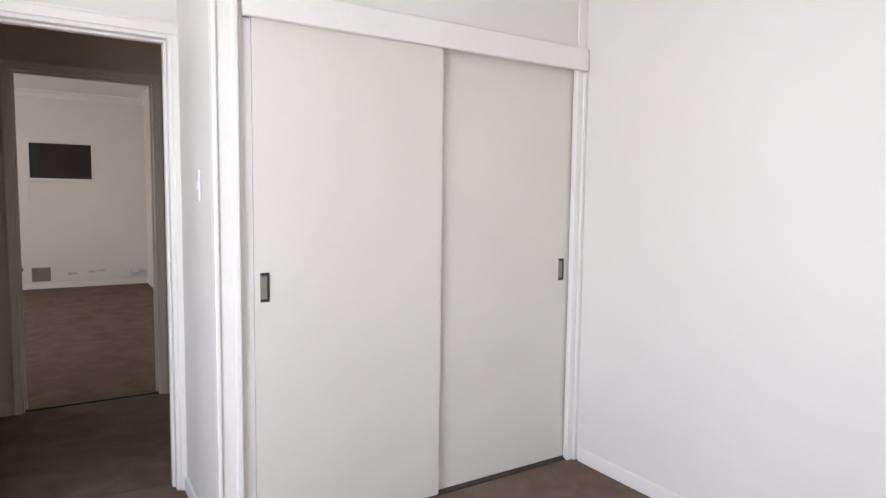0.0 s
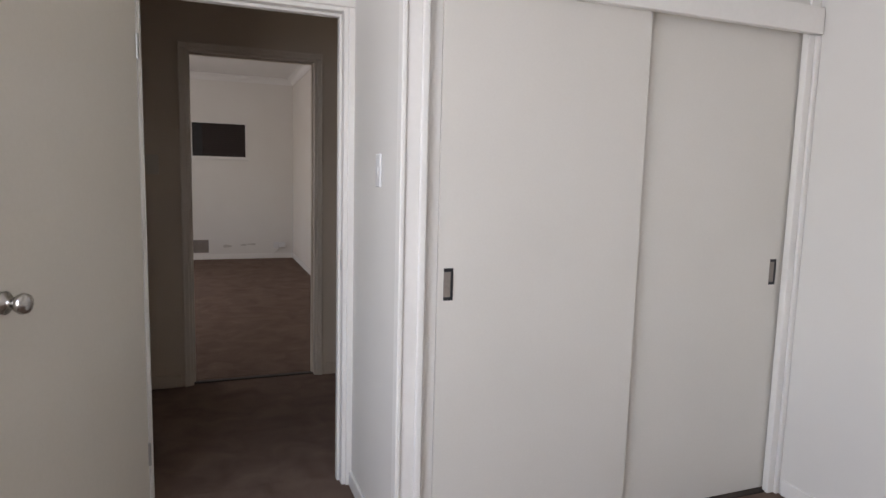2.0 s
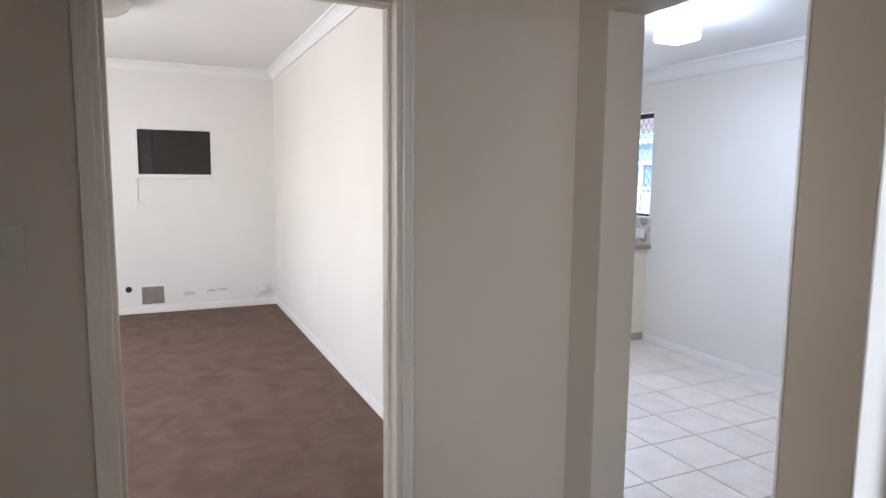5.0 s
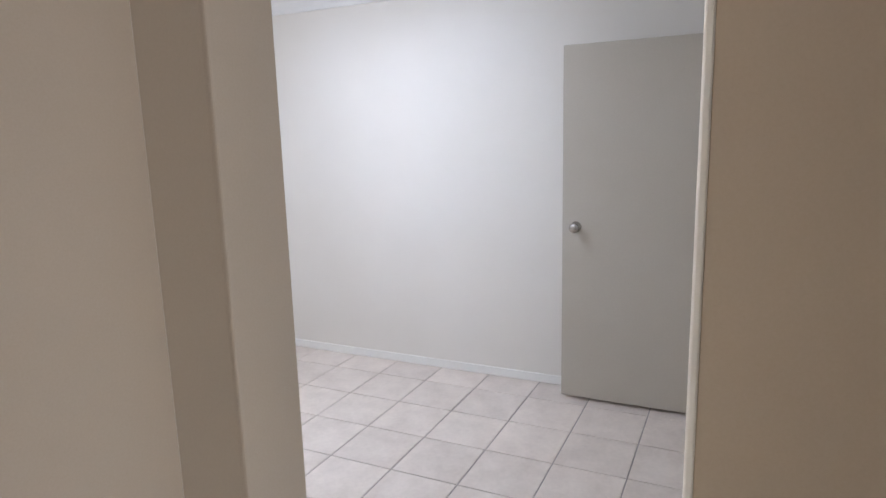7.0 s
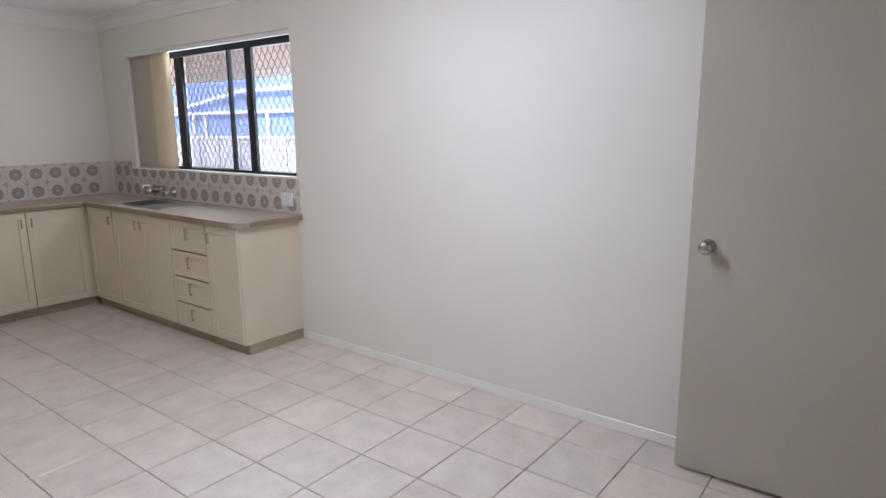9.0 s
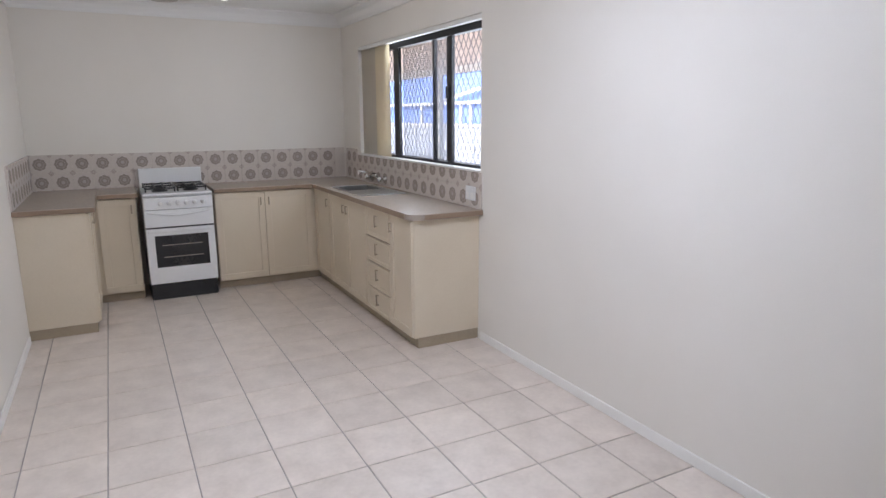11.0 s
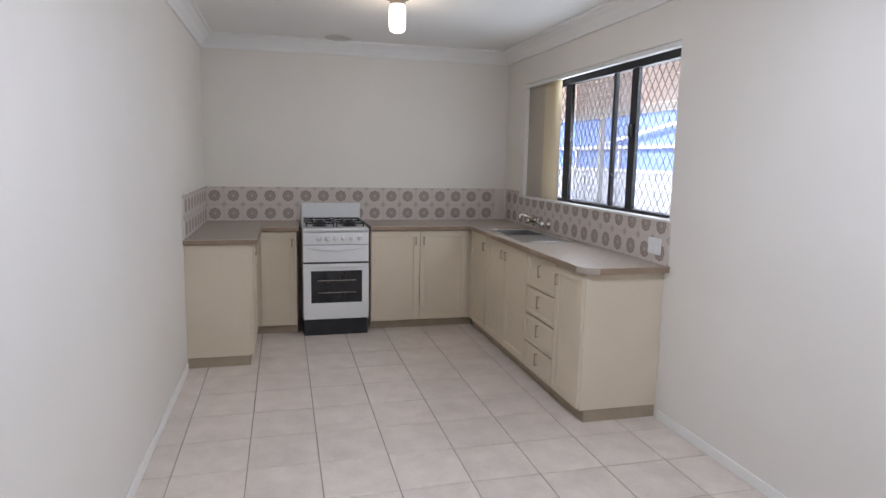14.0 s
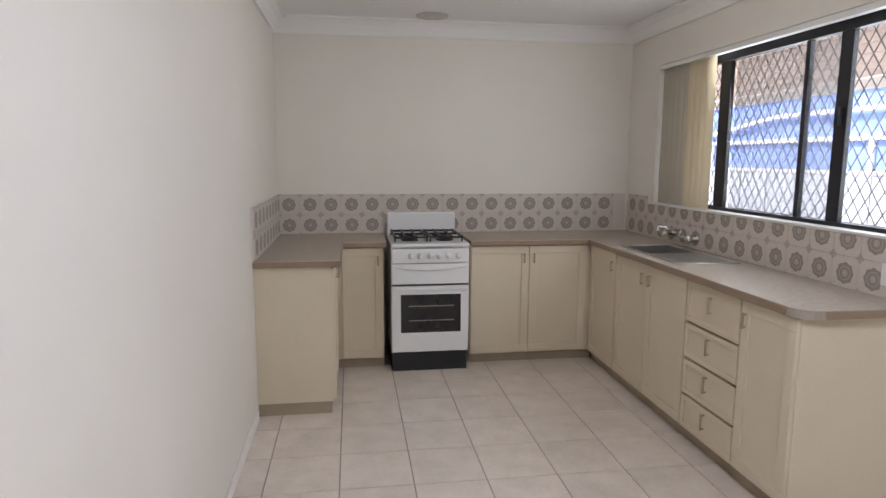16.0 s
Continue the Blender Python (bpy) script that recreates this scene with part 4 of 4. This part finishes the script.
for bx in (CX0 + 0.15, CX1 - 0.15):
    trivet = part("trivet", box(bx - 0.12, -0.556, 0.955, bx + 0.12, -0.544, 0.968, 0.003, 1), black_metal, cooker, "black cast trivet")
    for by in (-0.335, -0.12):
        part("bar", box(bx - 0.12, by - 0.008, 0.955, bx + 0.12, by + 0.008, 0.97, 0.003, 1), black_metal, trivet)
    for off in (-0.115, -0.04, 0.04, 0.115):
        part("finger", box(bx + off - 0.0075, -0.56, 0.956, bx + off + 0.0075, -0.11, 0.974, 0.003, 1), black_metal, trivet)
    for off in (-0.115, 0.115):
        for by in (-0.55, -0.12):
            part("foot", tube((bx + off, by, 0.93), (bx + off, by, 0.957), 0.006, seg=8), black_metal, trivet)
part("splashback", box(CX0 + 0.006, -0.06, 0.906, CX1 - 0.006, -0.035, 1.10, 0.01), white_enamel, cooker)

# ---- lamps and ceiling fittings ----
jar = thing("kitchen_ceiling_light", (-1.427, -1.75, KC), "lit jar-shaped glass ceiling light", "ceiling light")
part("cap", lathe([(0.075, 0.0), (0.075, 0.012), (0.052, 0.022), (0.05, 0.045)], (-1.427, -1.75, KC - 0.0005), "-Z", 28), vent_metal, jar, smooth=True)
shade = part("shade", lathe([(0.047, 0.046), (0.052, 0.06), (0.054, 0.09), (0.054, 0.185), (0.048, 0.208), (0.025, 0.22)], (-1.427, -1.75, KC), "-Z", 32), lamp_glass, jar, "glowing frosted glass jar", smooth=True)
shade.visible_shadow = False
box_lamp = thing("kitchen_ceiling_light", (-1.36, -4.40, KC), "lit square frosted glass ceiling light", "ceiling light")
part("base", box(-1.43, -4.47, KC - 0.04, -1.29, -4.33, KC - 0.0005, 0.004), off_white, box_lamp)
shade = part("shade", box(-1.46, -4.50, KC - 0.17, -1.26, -4.30, KC - 0.041, 0.02), lamp_glass_cool, box_lamp, "glowing frosted glass shade")
shade.visible_shadow = False
ceiling_vent = thing("ceiling_vent", (-1.68, -0.24, KC), "small oval brownish ceiling vent", "vent")
part("ring", lathe([(0.12, 0.0), (0.12, 0.006), (0.10, 0.012), (0.05, 0.014)], (-1.68, -0.24, KC - 0.0005), "-Z", 28), plaster_stain, ceiling_vent, smooth=True)

# ---- outside the kitchen window ----
structure("ground", box(-300, -300, -0.4, 300, 300, -0.16), concrete, "plain paved ground outside the house", "ground")
patio = thing("patio_roof", (2.0, -1.5, 2.45), "pinkish timber patio roof with battens", "patio roof")
part("sheet", box(0.5, -9.0, 2.62, 4.2, 18.0, 2.66), patio_roof, patio)
for k in range(8):
    x = 0.75 + k * 0.45
    part("batten", box(x, -9.0, 2.53, x + 0.05, 18.0, 2.619, 0.004), patio_roof, patio)
for k in range(3):
    part("post", box(4.0, -7.5 + k * 6.5, -0.17, 4.09, -7.41 + k * 6.5, 2.53, 0.004), off_white, patio)
part("beam", box(3.98, -9.0, 2.40, 4.10, 18.0, 2.529, 0.004), off_white, patio)
fence = thing("fence", (6.0, 0.0, -0.16), "pale grey-blue metal sheet fence", "fence")
part("rail", box(6.0, -2, 1.30, 6.06, 23.8, 1.36, 0.004), off_white, fence)
for k in range(60):
    y = -2 + k * 0.43
    part("panel", box(6.01 + (k % 2) * 0.015, y, -0.17, 6.03 + (k % 2) * 0.015, y + 0.425, 1.30), pale_fence, fence)
shed = thing("shed", (9.0, 0.0, -0.16), "blue painted shed with white gable trim", "shed")
part("wall", box(9.0, -4, -0.17, 12.0, 28, 3.3), blue_wall, shed)
part("fascia", box(8.9, -4.2, 1.98, 8.99, 28.2, 2.08, 0.004), off_white, shed)
for y in (2.0, 7.2, 9.3, 12.6, 13.3, 16.5):
    part("corner_trim", box(8.93, y, -0.17, 8.995, y + 0.13, 1.98, 0.004), off_white, shed)


def gable():
    bm = bmesh.new()
    for y0g, y1g, za, zb in ((3.0, 10.4, 2.62, 2.62), (10.4, 14.6, 2.62, 2.09)):
        vs = [bm.verts.new(v) for v in ((8.86, y0g, za), (8.86, y1g, zb), (8.86, y1g, zb + 0.1), (8.86, y0g, za + 0.1), (8.9, y0g, za), (8.9, y1g, zb), (8.9, y1g, zb + 0.1), (8.9, y0g, za + 0.1))]
        for q in ((0, 1, 2, 3), (4, 7, 6, 5), (0, 4, 5, 1), (3, 2, 6, 7)):
            bm.faces.new([vs[i] for i in q])
    return bm


part("bargeboard", gable(), off_white, shed)
part("roof", box(8.8, -4.2, 3.301, 12.2, 28.2, 3.5), patio_roof, shed)

# ---- tiles: splashback, then floor ----


def tile_mesh(name, w, h, t, material, bev=0.0015):
    bm = box(-w / 2, -h / 2, 0, w / 2, h / 2, t)
    top = [f for f in bm.faces if f.normal.z > 0.9]
    bmesh.ops.bevel(bm, geom=[e for f in top for e in f.edges], offset=bev, segments=1, affect="EDGES")
    me = bpy.data.meshes.new(name)
    bm.to_mesh(me)
    bm.free()
    me.materials.append(material)
    return me


P = 0.1605
whole = tile_mesh("splash_tile", P - 0.0012, P - 0.0012, 0.0085, splash_tile, 0.0006)


def lay(owner, me, m):
    ob = new("tile", me)
    ob.parent = owner
    ob.matrix_basis = m
    return ob


def cut_tile(h):
    """A tile trimmed along its top edge that keeps the print's place."""
    bm = box(-(P - 0.003) / 2, -(P - 0.003) / 2, 0, (P - 0.003) / 2, -(P - 0.003) / 2 + h, 0.0085)
    me = bpy.data.meshes.new("splash_tile_cut")
    bm.to_mesh(me)
    bm.free()
    me.materials.append(splash_tile)
    return me


Z0 = 0.9215
back_n = structure("splashback_north", box(KW + 0.001, -0.004, BZ, KE - 0.012, -0.0005, Z0 + 2 * P), wall_grout, "off-white wall tiles printed with brown round flowers", "tiled splashback")
back_e = structure("splashback_east", box(-0.004, -2.80, BZ, -0.0005, -0.013, WIN[2] - 0.001), wall_grout, "off-white wall tiles printed with brown round flowers", "tiled splashback")
back_w = structure("splashback_west", box(KW + 0.0005, -1.36, BZ, KW + 0.004, -0.013, Z0 + 2 * P), wall_grout, "off-white wall tiles printed with brown round flowers", "tiled splashback")
for row in range(2):
    z = Z0 + P * (row + 0.5)
    for k in range(17):
        lay(back_n, whole, pose(-2.767 + k * P, -0.004, z, 90, 0, 0))
    for k in range(17):
        y = -2.80 + P * (k + 0.5)
        if y > -0.09:
            continue
        under = row == 1 and y < WIN[1] + P / 2
        if not under:
            lay(back_e, whole, pose(-0.004, y, z, 90, 0, -90))
    for k in range(8):
        lay(back_w, whole, pose(KW + 0.004, -0.10 - P * k, z, 90, 0, 90))
short = cut_tile(WIN[2] - 0.003 - (Z0 + P))
for k in range(15):
    lay(back_e, short, pose(-0.004, -2.80 + P * (k + 0.5), Z0 + P * 1.5, 90, 0, -90))

TP = 0.35
shapes = {}
xs = [v for v in (-2.362 + TP * k for k in range(-2, 9))]
ys = [v for v in (-1.872 + TP * k for k in range(-16, 7))]
for i in range(len(xs) - 1):
    for j in range(len(ys) - 1):
        a, b = max(xs[i], KW + 0.002), min(xs[i + 1], KE - 0.002)
        c, e = max(ys[j], HS + 0.002), min(ys[j + 1], KN - 0.002)
        w, h = round(b - a - 0.006, 3), round(e - c - 0.006, 3)
        if w < 0.02 or h < 0.02:
            continue
        if (w, h) not in shapes:
            shapes[(w, h)] = tile_mesh("floor_tile", w, h, 0.0045, floor_tile, 0.002)
        lay(floor_kitchen, shapes[(w, h)], pose((a + b) / 2, (c + e) / 2, -0.0045))
